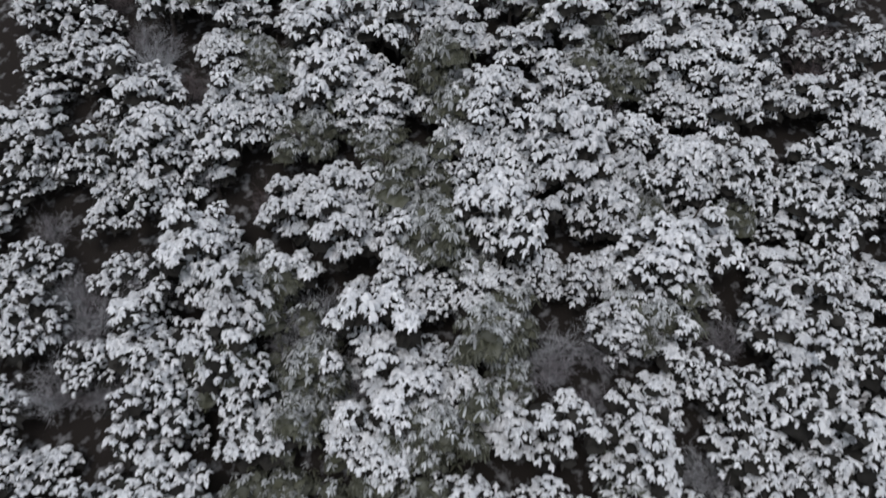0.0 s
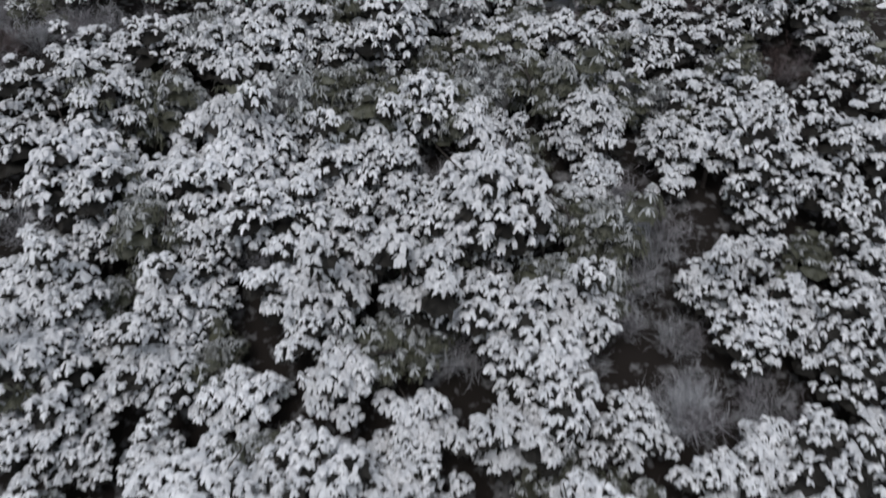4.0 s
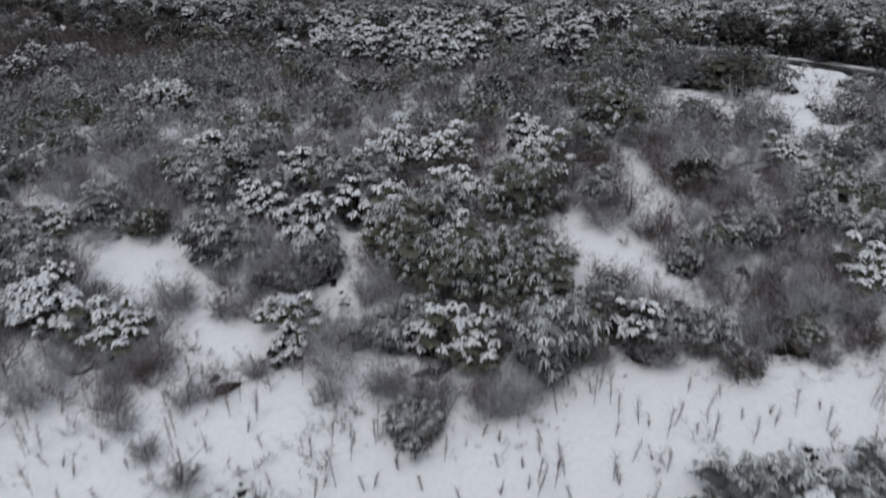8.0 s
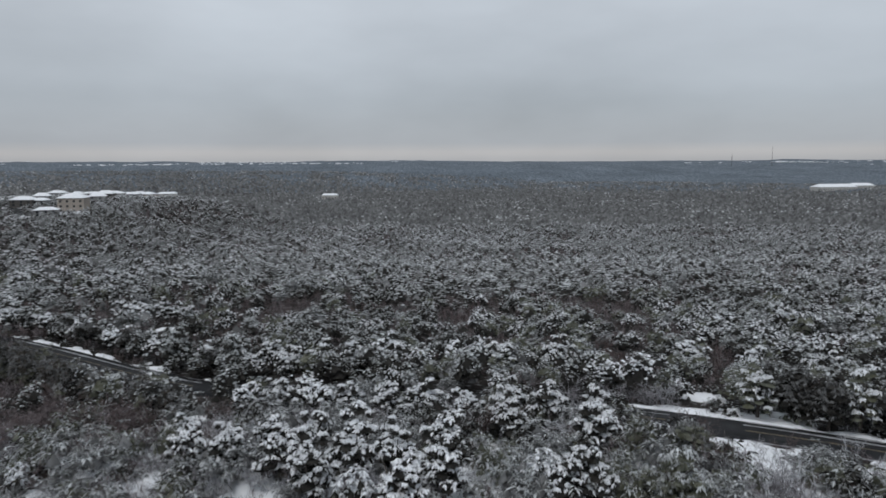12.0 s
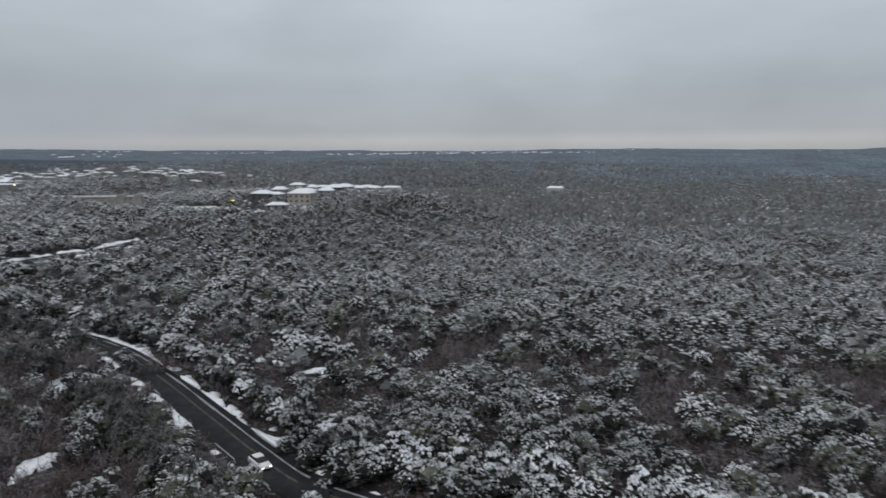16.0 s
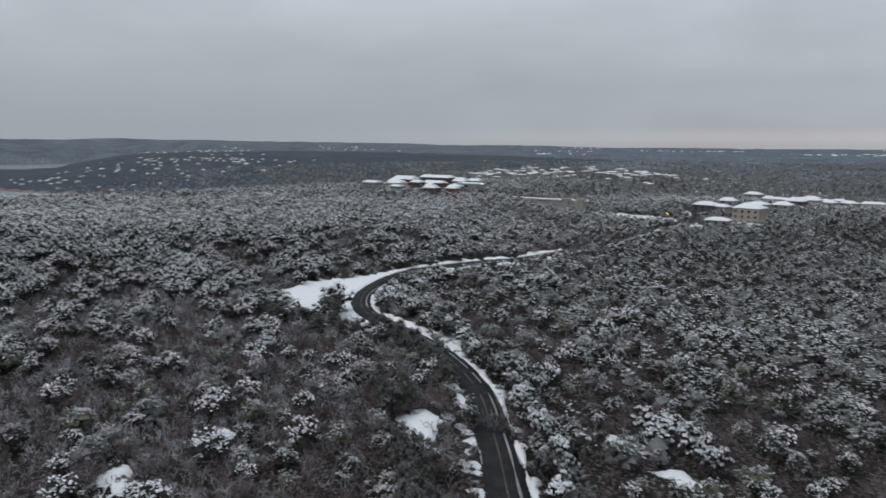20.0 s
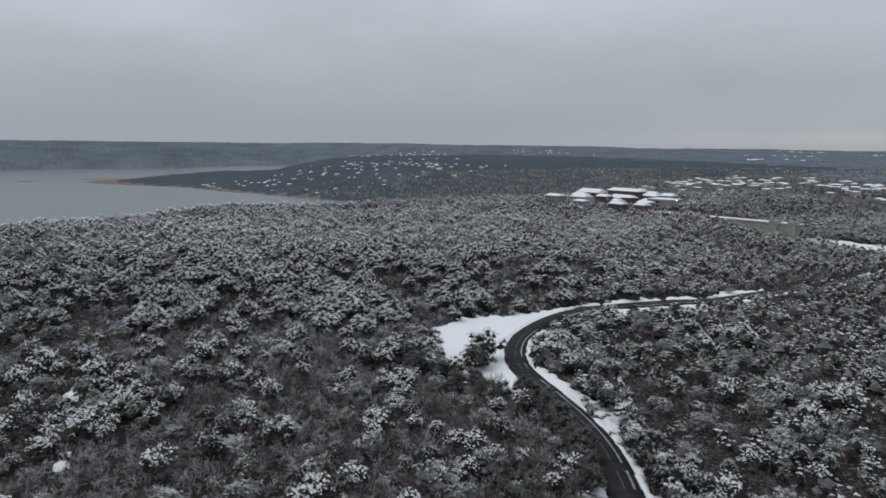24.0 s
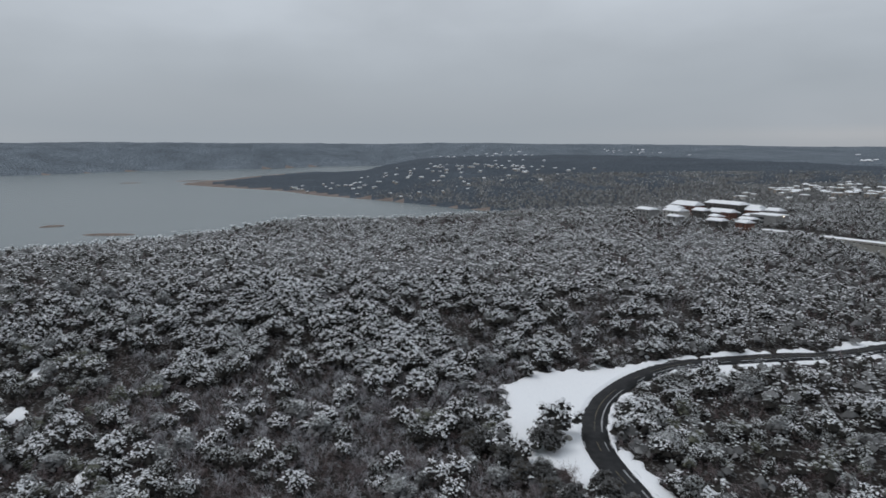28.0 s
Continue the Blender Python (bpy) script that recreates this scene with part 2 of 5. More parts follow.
def plateau_edge(x, y):
    """Metres inside the edge of the bluff; negative out on its slope."""
    south = y - 118 + 0.27 * np.clip(-60 - x, 0, 800) - 0.05 * np.clip(x, 0, 400)
    west = x + 480 + 170 * step(86, 220, y) + 45 * step(280, 450, y) + 25 * step(480, 640, y)
    north = 840 - y + 0.35 * (x + 300) * (x > -300)
    k = 14.0
    d = -k * np.log(np.exp(-np.clip(south, -900, 900) / k) + np.exp(-np.clip(west, -900, 900) / k) + 1e-300)
    return np.minimum(d, north + 400 * step(-150, 50, x))


def ground(x, y):
    x, y = np.asarray(x, float), np.asarray(y, float)
    s = plateau_edge(x, y)
    top = 10 * step(-250, -335, x + 0.9 * np.clip(y - 400, 0, 300)) + 7 * np.exp(-((x + 390) / 150) ** 2 - ((y - 120) / 110) ** 2)
    top = top + 6 * np.exp(-((x - 25) / 60) ** 2 - ((y - 200) / np.where(y > 200, 60, 48)) ** 2)
    top = top - 4.4 * np.exp(-((y - 123) / 21) ** 2) * step(125, 75, np.abs(x))
    top = top + 4 * np.exp(-((x + 182) / 50) ** 2 - ((y - 200) / 36) ** 2)
    top = top + 6 * np.exp(-((x + 345) / 95) ** 2 - ((y - 715) / 110) ** 2)
    top = top - 2.6 * np.exp(-((x + 232) / 38) ** 2 - ((y - 316) / 26) ** 2)
    fall = 0.078 * 12 * np.log1p(np.exp(np.clip((y - 266) / 12, -40, 60)))
    top = top - 28 * (1 - np.exp(-(fall / 28) ** 1.0 - (fall / 28) ** 3)) * step(-275, -135, x)
    top = top + 1.6 * (lump(x, y, 60, 2) - 0.5) * step(12, 40, np.abs(x + 100) + 0 * y)
    plateau = top + np.where(s < -60, 0.43 * s, -0.43 * 5 * np.log1p(np.exp(-np.clip(s, -60, 300) / 5)))
    r = np.hypot(x, y - 200)
    land = -27 + 52 * step(900, 5000, r) + 16 * (lump(x, y, 420, 3) - 0.5) * step(700, 1500, r) + 3 * (lump(x, y, 900, 4) - 0.5) * step(1200, 2500, r)
    land = land + 40 * np.exp(-((x + 870) / 380) ** 2 - ((y - 1000 - 0.15 * (x + 870)) / 170) ** 2)
    fill = (x + 1245) * 0.195 + (y - 600) * 0.98
    north = np.minimum(LAKE - 3 + 0.14 * fill, land)
    front = (x + 1346) * -0.584 + (y - 549) * 0.812
    back = (x + 2416) * 0.37 + (y + 221) * 0.93
    turn = np.degrees(np.arctan2(-x, y - 200))
    w = np.minimum(np.minimum(front, back), 3250 - r + 6000 * step(86, 79, turn)) + 60 * (lump(x, y, 220, 6) - 0.5)
    cape = np.where(w > 0, LAKE + (9 + 63 * step(89, 80, turn)) * (1 - np.exp(-np.abs(w) / 300)), LAKE + 0.05 * w)
    shore = 3450 + 350 * step(112, 97, turn) + 700 * step(95, 88, turn) - 2300 * step(82, 66, turn) - 600 * step(150, 178, np.abs(turn))
    far = r - shore + 200 * (lump(x, y, 500, 8) - 0.5)
    far = np.minimum(LAKE + 0.125 * far, land) + 58 * step(25, 92, turn) * step(3500, 4700, r)
    z = smax(smax(plateau, north), np.maximum(cape, far))
    return np.maximum(z, LAKE - 6)


ROAD = [(150, 176), (118, 189), (90, 199), (66, 206.5), (54.5, 210), (37, 215.5), (15, 224.5), (-12.5, 235), (-28, 239.5), (-41.5, 243.8), (-54, 251), (-65, 257.6), (-78.4, 265.4),
        (-91, 273.2), (-104.5, 281), (-117, 288), (-128, 292.8), (-138, 296.2), (-149, 299.2), (-162, 301.2), (-178, 302), (-194, 302.4), (-207, 304), (-219, 307.6), (-231, 313),
        (-241, 320), (-250, 330.5), (-256, 341.5), (-259.5, 353), (-261, 371), (-261, 388), (-261, 410), (-264, 436), (-272, 475), (-284, 525), (-302, 575), (-316, 612), (-345, 650), (-390, 680)]


def smooth_line(points, gap):
    """A line through the points (Catmull-Rom), in even steps."""
    p = np.array([points[0], *points, points[-1]], float)
    out = []
    for a, b, c, d in zip(p, p[1:], p[2:], p[3:]):
        for t in np.linspace(0, 1, 24, endpoint=False):
            out.append(0.5 * (2 * b + (c - a) * t + (2 * a - 5 * b + 4 * c - d) * t**2 + (3 * b - a - 3 * c + d) * t**3))
    out = np.array(out + [p[-1]])
    far = np.r_[0, np.cumsum(np.hypot(*np.diff(out, axis=0).T))]
    return np.stack([np.interp(np.arange(0, far[-1], gap), far, out[:, k]) for k in (0, 1)], 1)


ROAD_LINE = smooth_line(ROAD, 2.0)
ROAD_TAN = np.gradient(ROAD_LINE, axis=0)
ROAD_TAN /= np.linalg.norm(ROAD_TAN, axis=1)[:, None]
ROAD_SIDE = np.stack([-ROAD_TAN[:, 1], ROAD_TAN[:, 0]], 1)


def road_distance(x, y):
    """Metres from the middle of the road; positive on its left as it runs west."""
    x, y = np.ravel(x), np.ravel(y)
    out = np.full(len(x), 999.0)
    near = np.where((x > -420) & (x < 150) & (y > 160) & (y < 720))[0]
    for some in np.array_split(near, max(1, len(near) // 4000)):
        d2 = (x[some, None] - ROAD_LINE[:, 0]) ** 2 + (y[some, None] - ROAD_LINE[:, 1]) ** 2
        k = d2.argmin(1)
        side = np.sign((x[some] - ROAD_LINE[k, 0]) * ROAD_SIDE[k, 0] + (y[some] - ROAD_LINE[k, 1]) * ROAD_SIDE[k, 1])
        out[some] = np.sqrt(d2[np.arange(len(some)), k]) * np.where(side == 0, 1, side)
    return out


# Openings in the scrub: middle, half lengths, turn in degrees.
SLOPE_OPENINGS = [
    (-22, 117, 6.5, 5, 15), (-12, 122, 9, 4.5, 20), (0, 117.5, 9.5, 4.6, 0), (10, 119.5, 10, 6, 12), (20, 124.5, 10, 5, 5), (31, 125.5, 7.5, 5, 5), (-14, 130.5, 4.5, 2.6, -40),
    (-24.2, 139.8, 4.4, 2.8, 15), (-20.8, 144.5, 1.8, 4, -15), (-5, 142.5, 2.6, 5, -8), (17.3, 142, 7, 2.3, -60), (22.6, 154, 1.8, 8.5, 0), (-2, 129, 4, 1.6, 10),
]
MIDDLE_OPENINGS = [
    (-20, 185.5, 12, 2.0, 29), (4, 181, 4.5, 1.2, 0), (17, 182.5, 2.2, 4, 0), (26, 188, 2.0, 6.5, 5), (36, 181, 6, 2.4, 5), (44, 181, 4, 3.5, 0), (-50, 181, 4, 1.3, 0),
    (59, 200, 9, 6, -15), (52, 187, 5.5, 10, -22), (46, 173, 2.6, 7, -15), (42, 229.8, 4.6, 2.0, -18), (40, 207.5, 5, 2, -18), (-47.5, 233.5, 4, 1.8, 0), (-36, 225, 4, 1.6, 20), (-52, 661, 9, 7, 0), (-53, 701, 9, 6, 0),
]
WEST_OPENINGS = [
    (-108, 266, 11.5, 4.0, 140), (-142, 260, 3, 2.2, 0), (-175, 253, 3.4, 1.8, 0), (-160, 219, 3.4, 2, 0), (-161, 188, 3.8, 1.7, 0), (-128.6, 186, 4, 2.6, 0), (-198, 183, 3.8, 1.7, 0), (-157, 246, 2.6, 1.6, 0),
    (-82, 235, 1.5, 4, 15), (-121, 232, 2.4, 1.6, 0), (-112, 212, 5, 3, 0), (-82.5, 298.5, 5.5, 2.6, -10), (-67.5, 295, 6.5, 2.8, -15), (-165, 311, 6, 5.5, -10), (-156, 306.5, 6, 2.8, 0), (-121, 294.5, 5, 3.6, 30),
    (-185, 308, 23, 3.4, 0), (-163, 313.5, 6, 6, 0), (-250, 367, 3.5, 5, 0), (-268, 147, 7, 2.2, 0), (-238, 152, 7, 2.2, 0),
    (-372, 604, 42, 8, 5), (-300, 592, 10, 5, 60),
]
# The snowy ground outside the road's bend, going round its corners.
YARD = [(-170, 299), (-197, 286), (-213, 280.5), (-252, 290), (-262, 303), (-264, 332), (-262, 346)]
OPENINGS = SLOPE_OPENINGS + MIDDLE_OPENINGS + WEST_OPENINGS


def opening(x, y):
    """How far inside an opening or the road's verges a place lies: above 0 is bare snow."""
    x, y = np.ravel(np.asarray(x, float)), np.ravel(np.asarray(y, float))
    best = np.full(len(x), -1.0)
    for cx, cy, a, b, turn in OPENINGS:
        c, s = math.cos(radians(turn)), math.sin(radians(turn))
        u, v = (x - cx) * c + (y - cy) * s, -(x - cx) * s + (y - cy) * c
        best = np.maximum(best, 1 - np.hypot(u / a, v / b))
    d = road_distance(x, y)
    verge = 4.4 + 3.0 * lump(x, y, 9, 1) + 2.4 * lump(x, y, 25, 5)
    verge = np.where(d > 0, 3.9 + 1.6 * step(0.6, 0.8, lump(x, y, 11, 24)), verge - 1.7)
    verge = np.where((d > 0) & (x < -70) & (x > -135), 5.0, verge)
    verge = np.where((x > -44) & (x < 30), 3.6, verge)
    verge = np.where((x > -135) & (d < 0) & (x <= -44), 2.6 + 3.4 * step(0.5, 0.75, lump(x, y, 8, 1)), verge)
    verge = np.where(y > 345, (4.7 + 2.6 * step(0.45, 0.8, lump(x, y, 14, 18)) * (d > 0) + 0.9 * lump(x, y, 9, 1)) * (1 - 0.3 * step(425, 470, y)), verge)
    best = np.maximum(best, (verge - np.abs(d)) / 5)
    edge = np.full(len(x), 99.0)
    for (ax, ay), (bx, by) in zip(YARD, YARD[1:] + YARD[:1]):
        edge = np.minimum(edge, ((bx - ax) * (y - ay) - (by - ay) * (x - ax)) / -math.hypot(bx - ax, by - ay))
    best = np.maximum(best, np.where(d > -3, np.clip(edge / 4, -1, 1.2), -1))
    thin = step(100, 112, y) * step(168, 150, y) * step(70, 40, np.abs(x - 2))
    best = np.maximum(best, thin * (lump(x, y, 7.0, 16) * 0.6 + lump(x, y, 16.0, 17) * 0.4 - 0.66 - 0.1 * (y > 127)) * 2.2 - (1 - thin))
    return best + (0.45 + 0.8 * (x < -40) + 0.35 * (y > 170) * (x > -40)) * (lump(x, y, 3.0, 7) - 0.5) + (0.25 + 0.35 * (x < -40)) * (lump(x, y, 1.6, 15) - 0.5)


def kept_open(x, y):
    """As opening(), and also where a tall tree would stand close before an opening and hide it."""
    x, y = np.ravel(np.asarray(x, float)), np.ravel(np.asarray(y, float))
    far = np.hypot(x, y - 205) + 1
    west = x < -45
    dx, dy = np.where(west, x / far, 0), np.where(west, (y - 205) / far, 1)
    best = opening(x, y)
    for reach, less in ((3.5, 0.10), (7, 0.22)):
        o = opening(x + reach * dx, y + reach * dy) - less
        best = np.maximum(best, np.where(west | (np.abs(x) > 30) & (y > 165) | (np.abs(x + 5) < 5) & (y > 130) & (y < 150), o, -1))
    return best


def bare(x, y):
    """Share of bare, leafless growth at a place."""
    n = lump(x, y, 22, 9) * 0.6 + lump(x, y, 55, 10) * 0.4
    extra = 0.34 * np.exp(-((x + 190) / 85) ** 2 - ((y - 238) / 50) ** 2)
    extra = extra + 0.30 * step(118, 130, y) * step(225, 185, y) * step(110, 60, np.abs(x))
    extra = extra + 0.28 * np.exp(-((x + 20) / 100) ** 2 - ((y - 325) / 26) ** 2)
    extra = extra + 0.42 * np.exp(-((x + 84) / 34) ** 2 - ((y - 240) / 22) ** 2)
    extra = extra + 0.20 * np.exp(-((x - 5) / 95) ** 2 - ((y - 268) / 28) ** 2)
    extra = extra + 0.17 * np.exp(-((x + 150) / 75) ** 2 - ((y - 338) / 38) ** 2)
    extra = extra - 0.25 * (y < 103)
    return step(0.52, 0.72, n + extra)


def dim(x, y):
    """Share of dark growth that has shed its snow, on the sheltered side of the road."""
    share = 0.0
    for cx, cy, a, b, k in ((-62, 240, 30, 24, 1.2), (-10, 325, 90, 24, 0.5), (5, 265, 100, 34, 0.62), (-150, 336, 75, 40, 0.55), (0, 385, 190, 55, 0.42), (-300, 330, 115, 150, -0.75), (-480, 330, 170, 230, -0.8)):
        share = share + k * np.exp(-((x - cx) / a) ** 2 - ((y - cy) / b) ** 2)
    return share


# ---- where the houses stand: x, y, width, depth, height, turn ----
VILLAGE = [(-286, 632, 18, 14, 10.5, 12), (-286, 598, 15, 10, 4, 25), (-338, 655, 17, 11, 4.5, 5), (-350, 697, 12, 9, 4, 20), (-314, 684, 15, 10, 5, -10), (-416, 829, 16, 10, 5, 0),
           (-323, 748, 14, 10, 4.5, 10), (-338, 797, 13, 9, 4.5, 0), (-309, 802, 12, 9, 4, -15), (-306, 702, 13, 9, 4, 15), (-356, 826, 13, 9, 4.5, 10), (-326, 657, 10, 8, 4, 0)]
rng = np.random.default_rng(78)
for k in range(9):
    VILLAGE.append((-335 + 44 * rng.standard_normal(), 755 + 50 * rng.standard_normal(), 7 + 5 * rng.random(), 6 + 3 * rng.random(), 3.6 + rng.random(), 360 * rng.random()))
RESORT = [(-620, 514, 18, 11, 6, 15), (-609, 535, 19, 12, 5.5, 15), (-646, 566, 27, 14, 7, 20), (-632, 597, 38, 15, 9, 20), (-599, 573, 24, 14, 5, 18), (-616, 610, 24, 14, 6, 20),
          (-577, 588, 13, 9, 4, 25), (-827, 677, 16, 11, 6, 0), (-814, 700, 20, 12, 6, 15), (-565, 600, 10, 8, 5, 0), (-590, 598, 14, 9, 7, 20), (-604, 556, 12, 9, 6, 20), (-586, 571, 10, 8, 6, 10), (-630, 545, 14, 10, 6, 15), (-575, 606, 12, 9, 8, 20),
          (-575, 517, 12, 8, 4.5, 15), (-540, 533, 13, 9, 5, 25), (-522, 545, 11, 8, 5, 10), (-541, 560, 12, 9, 5.5, 20), (-566, 548, 10, 8, 5, 0)]
rng = np.random.default_rng(77)
TOWN = []
for k in range(104):
    u, v = rng.random() * 2 - 1, rng.standard_normal()
    TOWN.append((-865 + 215 * u, 975 + 32 * u + 34 * v, 7 + 7 * rng.random(), 6 + 4 * rng.random(), 2.6 + 1.0 * rng.random(), 360 * rng.random()))
CAPE = []
for k in range(112):
    along, inland = 100 + 800 * rng.random() ** 0.8, 40 + 560 * rng.random()
    CAPE.append((-1346 - 0.812 * along - 0.584 * inland + 60, 549 - 0.584 * along + 0.812 * inland, 6 + 6 * rng.random(), 5 + 3 * rng.random(), 3 + 1.5 * rng.random(), 360 * rng.random()))
OUTLYING = [(-232, 1300, 26, 15, 6, 0), (673, 1459, 74, 30, 6, 10), (-248, 898, 30, 14, 5, 80), (-317, 875, 13, 9, 4, 20), (-303, 881, 13, 9, 4, 0), (742, 1500, 44, 24, 6, 10), (-296, 815, 17, 9, 4, 15)]
HOUSES = np.array(VILLAGE + RESORT + TOWN + CAPE + OUTLYING)


def built(x, y):
    """True where a house or its yard keeps the wood away."""
    out = np.zeros(len(x), bool)
    for hx, hy, w, d, h, _ in HOUSES:
        out |= (np.hypot(x - hx, y - hy) < 0.54 * w + (5 if -840 < hx < -500 and hy < 720 else 1)) | ((w > 25) & (np.abs(x - hx - 4) < 0.4 * w) & (np.abs(y - hy + 12) < 12) & (hy < 640) & (hx > -300))
    return out | ((x > -540) & (x < -430) & (np.abs(y - 582 - 0.42 * (x + 485)) < 20))


# ---- ground sheet ----
def build_ground():
    rad = np.r_[0.01, 4 * 1.034 ** np.arange(236)]
    rad = rad[rad < 5600]
    ang = np.linspace(0, 2 * np.pi, 401)[:-1]
    rr, aa = np.meshgrid(rad, ang, indexing="ij")
    x, y = -60 + rr * np.cos(aa), 215 + rr * np.sin(aa)
    z = ground(x, y)
    rng = np.random.default_rng(3)
    z = z + step(1300, 1500, rr) * rng.random(z.shape) * 5 * (z > LAKE + 2)
    n, k = rr.shape
    i, j = np.meshgrid(np.arange(n - 1), np.arange(k), indexing="ij")
    j2 = (j + 1) % k
    faces = np.stack([i * k + j, (i + 1) * k + j, (i + 1) * k + j2, i * k + j2], -1).reshape(-1, 4)
    mid = faces[:, 0]
    # beyond 1250 m the haze-tinted forest colours take over
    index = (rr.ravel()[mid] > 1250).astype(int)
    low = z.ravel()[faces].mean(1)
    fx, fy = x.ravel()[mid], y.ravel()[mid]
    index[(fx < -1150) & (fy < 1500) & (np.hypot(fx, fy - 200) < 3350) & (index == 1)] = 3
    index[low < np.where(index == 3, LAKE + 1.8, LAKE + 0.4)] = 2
    ob = new("ground", mesh("ground", np.stack([x, y, z], -1).reshape(-1, 3), faces, [LITTER, HAZED_FOREST, MUD, LAKE_WOOD], index, smooth=True))
    tagged(ob, "dark leaf-littered hill country under thin snow", "ground", kind="structure")


build_ground()


def build_water():
    a = np.linspace(0, 2 * np.pi, 97)[:-1]
    v = np.r_[[[0, 0, LAKE]], np.stack([5500 * np.cos(a), 5500 * np.sin(a), LAKE + 0 * a], 1)]
    k = np.arange(96)
    ob = new("water", mesh("water", v, np.stack([0 * k, k + 1, (k + 1) % 96 + 1], 1), [WATER]))
    tagged(ob, "grey-green lake lying flat under low cloud", "lake", kind="structure")


build_water()


def strip(name, lo, hi, lift, thick, mat, line=ROAD_LINE, side=ROAD_SIDE, wobble=0.0, crown=0.0, broken=0.0):
    """A band along the road, from lo to hi metres to its left, with edges that reach into the ground."""
    n = len(line)
    w = wobble * (lump(line[:, 0], line[:, 1], 5, 12) - 0.5) if wobble else np.zeros(n)
    sunk = 0.7 * step(broken + 0.05, broken - 0.05, lump(line[:, 0], line[:, 1], 6, 31)) if broken else 0
    cols = []
    for off, down in ((lo - w, thick), (lo - w, 0), ((lo + hi) / 2 + 0 * w, -crown), (hi + w, 0), (hi + w, thick)):
        p = line + side * np.reshape(off, (-1, 1))
        cols.append(np.c_[p, ground(line[:, 0], line[:, 1]) + lift - down - sunk])
    v = np.stack(cols, 1).reshape(-1, 3)
    i, j = np.meshgrid(np.arange(n - 1), np.arange(4), indexing="ij")
    f = np.stack([i * 5 + j, (i + 1) * 5 + j, (i + 1) * 5 + j + 1, i * 5 + j + 1], -1).reshape(-1, 4)
    return new(name, mesh(name, v, f[:, ::-1], [mat]))


road = tagged(strip("road", -3.5, 3.5, 0.32, 1.2, ASPHALT, crown=0.06), "wet dark two-lane asphalt road with snowy verges", "road", kind="structure")
for name, lo, hi, mat, lab in (("centre_line", -0.16, -0.04, PAINT_LINE, "worn double yellow line"), ("centre_line", 0.04, 0.16, PAINT_LINE, "worn double yellow line"),
                               ("slush_track", -2.2, -1.85, SLUSH, "thin band of slush between wheel tracks"), ("slush_edge", 3.3, 3.6, SLUSH, "slush along the road edge"), ("slush_edge", -3.6, -3.2, SLUSH, "slush along the road edge")):
    p = strip(name, lo, hi, 0.395 if "edge" not in name else 0.36, 0.03, mat, wobble=0.25 if "slush" in name else 0.02, broken=0.5 if "edge" in name else 0.25)
    p.parent = road
    p["label"] = lab


EAST, WEST = (ROAD_LINE[:, 0] > 30) & (ROAD_LINE[:, 0] < 50), (ROAD_LINE[:, 0] < -46) & (ROAD_LINE[:, 1] < 350)
for lo, hi, some in ((-4.5, -3.55, EAST), (-4.6, -3.55, WEST), (3.55, 4.4, WEST & (ROAD_LINE[:, 0] < -215))):
    p = strip("snow_bank", lo, hi, 0.40, 0.5, SNOW, ROAD_LINE[some], ROAD_SIDE[some], wobble=1.1, crown=0.10, broken=0.46)
    p.parent = road
    p["label"] = "ploughed snow along the road edge"


def build_snow(x0, x1, y0, y1, gap):
    """Snow lying in the openings and on the verges, as a sheet with an uneven outline."""
    x, y = np.meshgrid(np.arange(x0, x1, gap), np.arange(y0, y1, gap), indexing="ij")
    o = opening(x, y).reshape(x.shape)
    d = np.abs(road_distance(x, y)).reshape(x.shape)
    patchy = 0.10 + 0.5 * (lump(x, y, 4.0, 23) - 0.42) - 2 * (1 - step(103, 112, y) * step(232, 222, y) * step(66, 50, np.abs(x - 5) + 22 * (lump(x, y, 15, 33) - 0.4)))
    o = np.maximum(o, patchy)
    z = ground(x, y) + np.clip(o * 3.0, -0.6, 0.6) + 0.14 * (lump(x, y, 1.3, 14) - 0.3)
    z = z + 0.4 * (np.random.default_rng(8).random(x.shape) - 0.5) * np.exp(-((o / 0.16) ** 2))
    z = z - 0.9 * step(4.5, 3.5, d)
    keep = o > -0.3
    k = x.shape[1]
    i, j = np.meshgrid(np.arange(x.shape[0] - 1), np.arange(k - 1), indexing="ij")
    ok = (keep[:-1, :-1] & keep[1:, :-1] & keep[1:, 1:] & keep[:-1, 1:]).ravel()
    f = np.stack([i * k + j, (i + 1) * k + j, (i + 1) * k + j + 1, i * k + j + 1], -1).reshape(-1, 4)[ok]
    used, f = np.unique(f, return_inverse=True)
    v = np.stack([x, y, z], -1).reshape(-1, 3)[used]
    ob = new("snow_cover", mesh("snow_cover", v, f.reshape(-1, 4), [SNOW], smooth=True))
    tagged(ob, "fresh white snow lying in clearings and on verges", "snow", kind="stuff")


build_snow(-300, 112, 96, 330.1, 0.75)
build_snow(-440, -232, 330, 668, 1.1)

# ---- trees ----


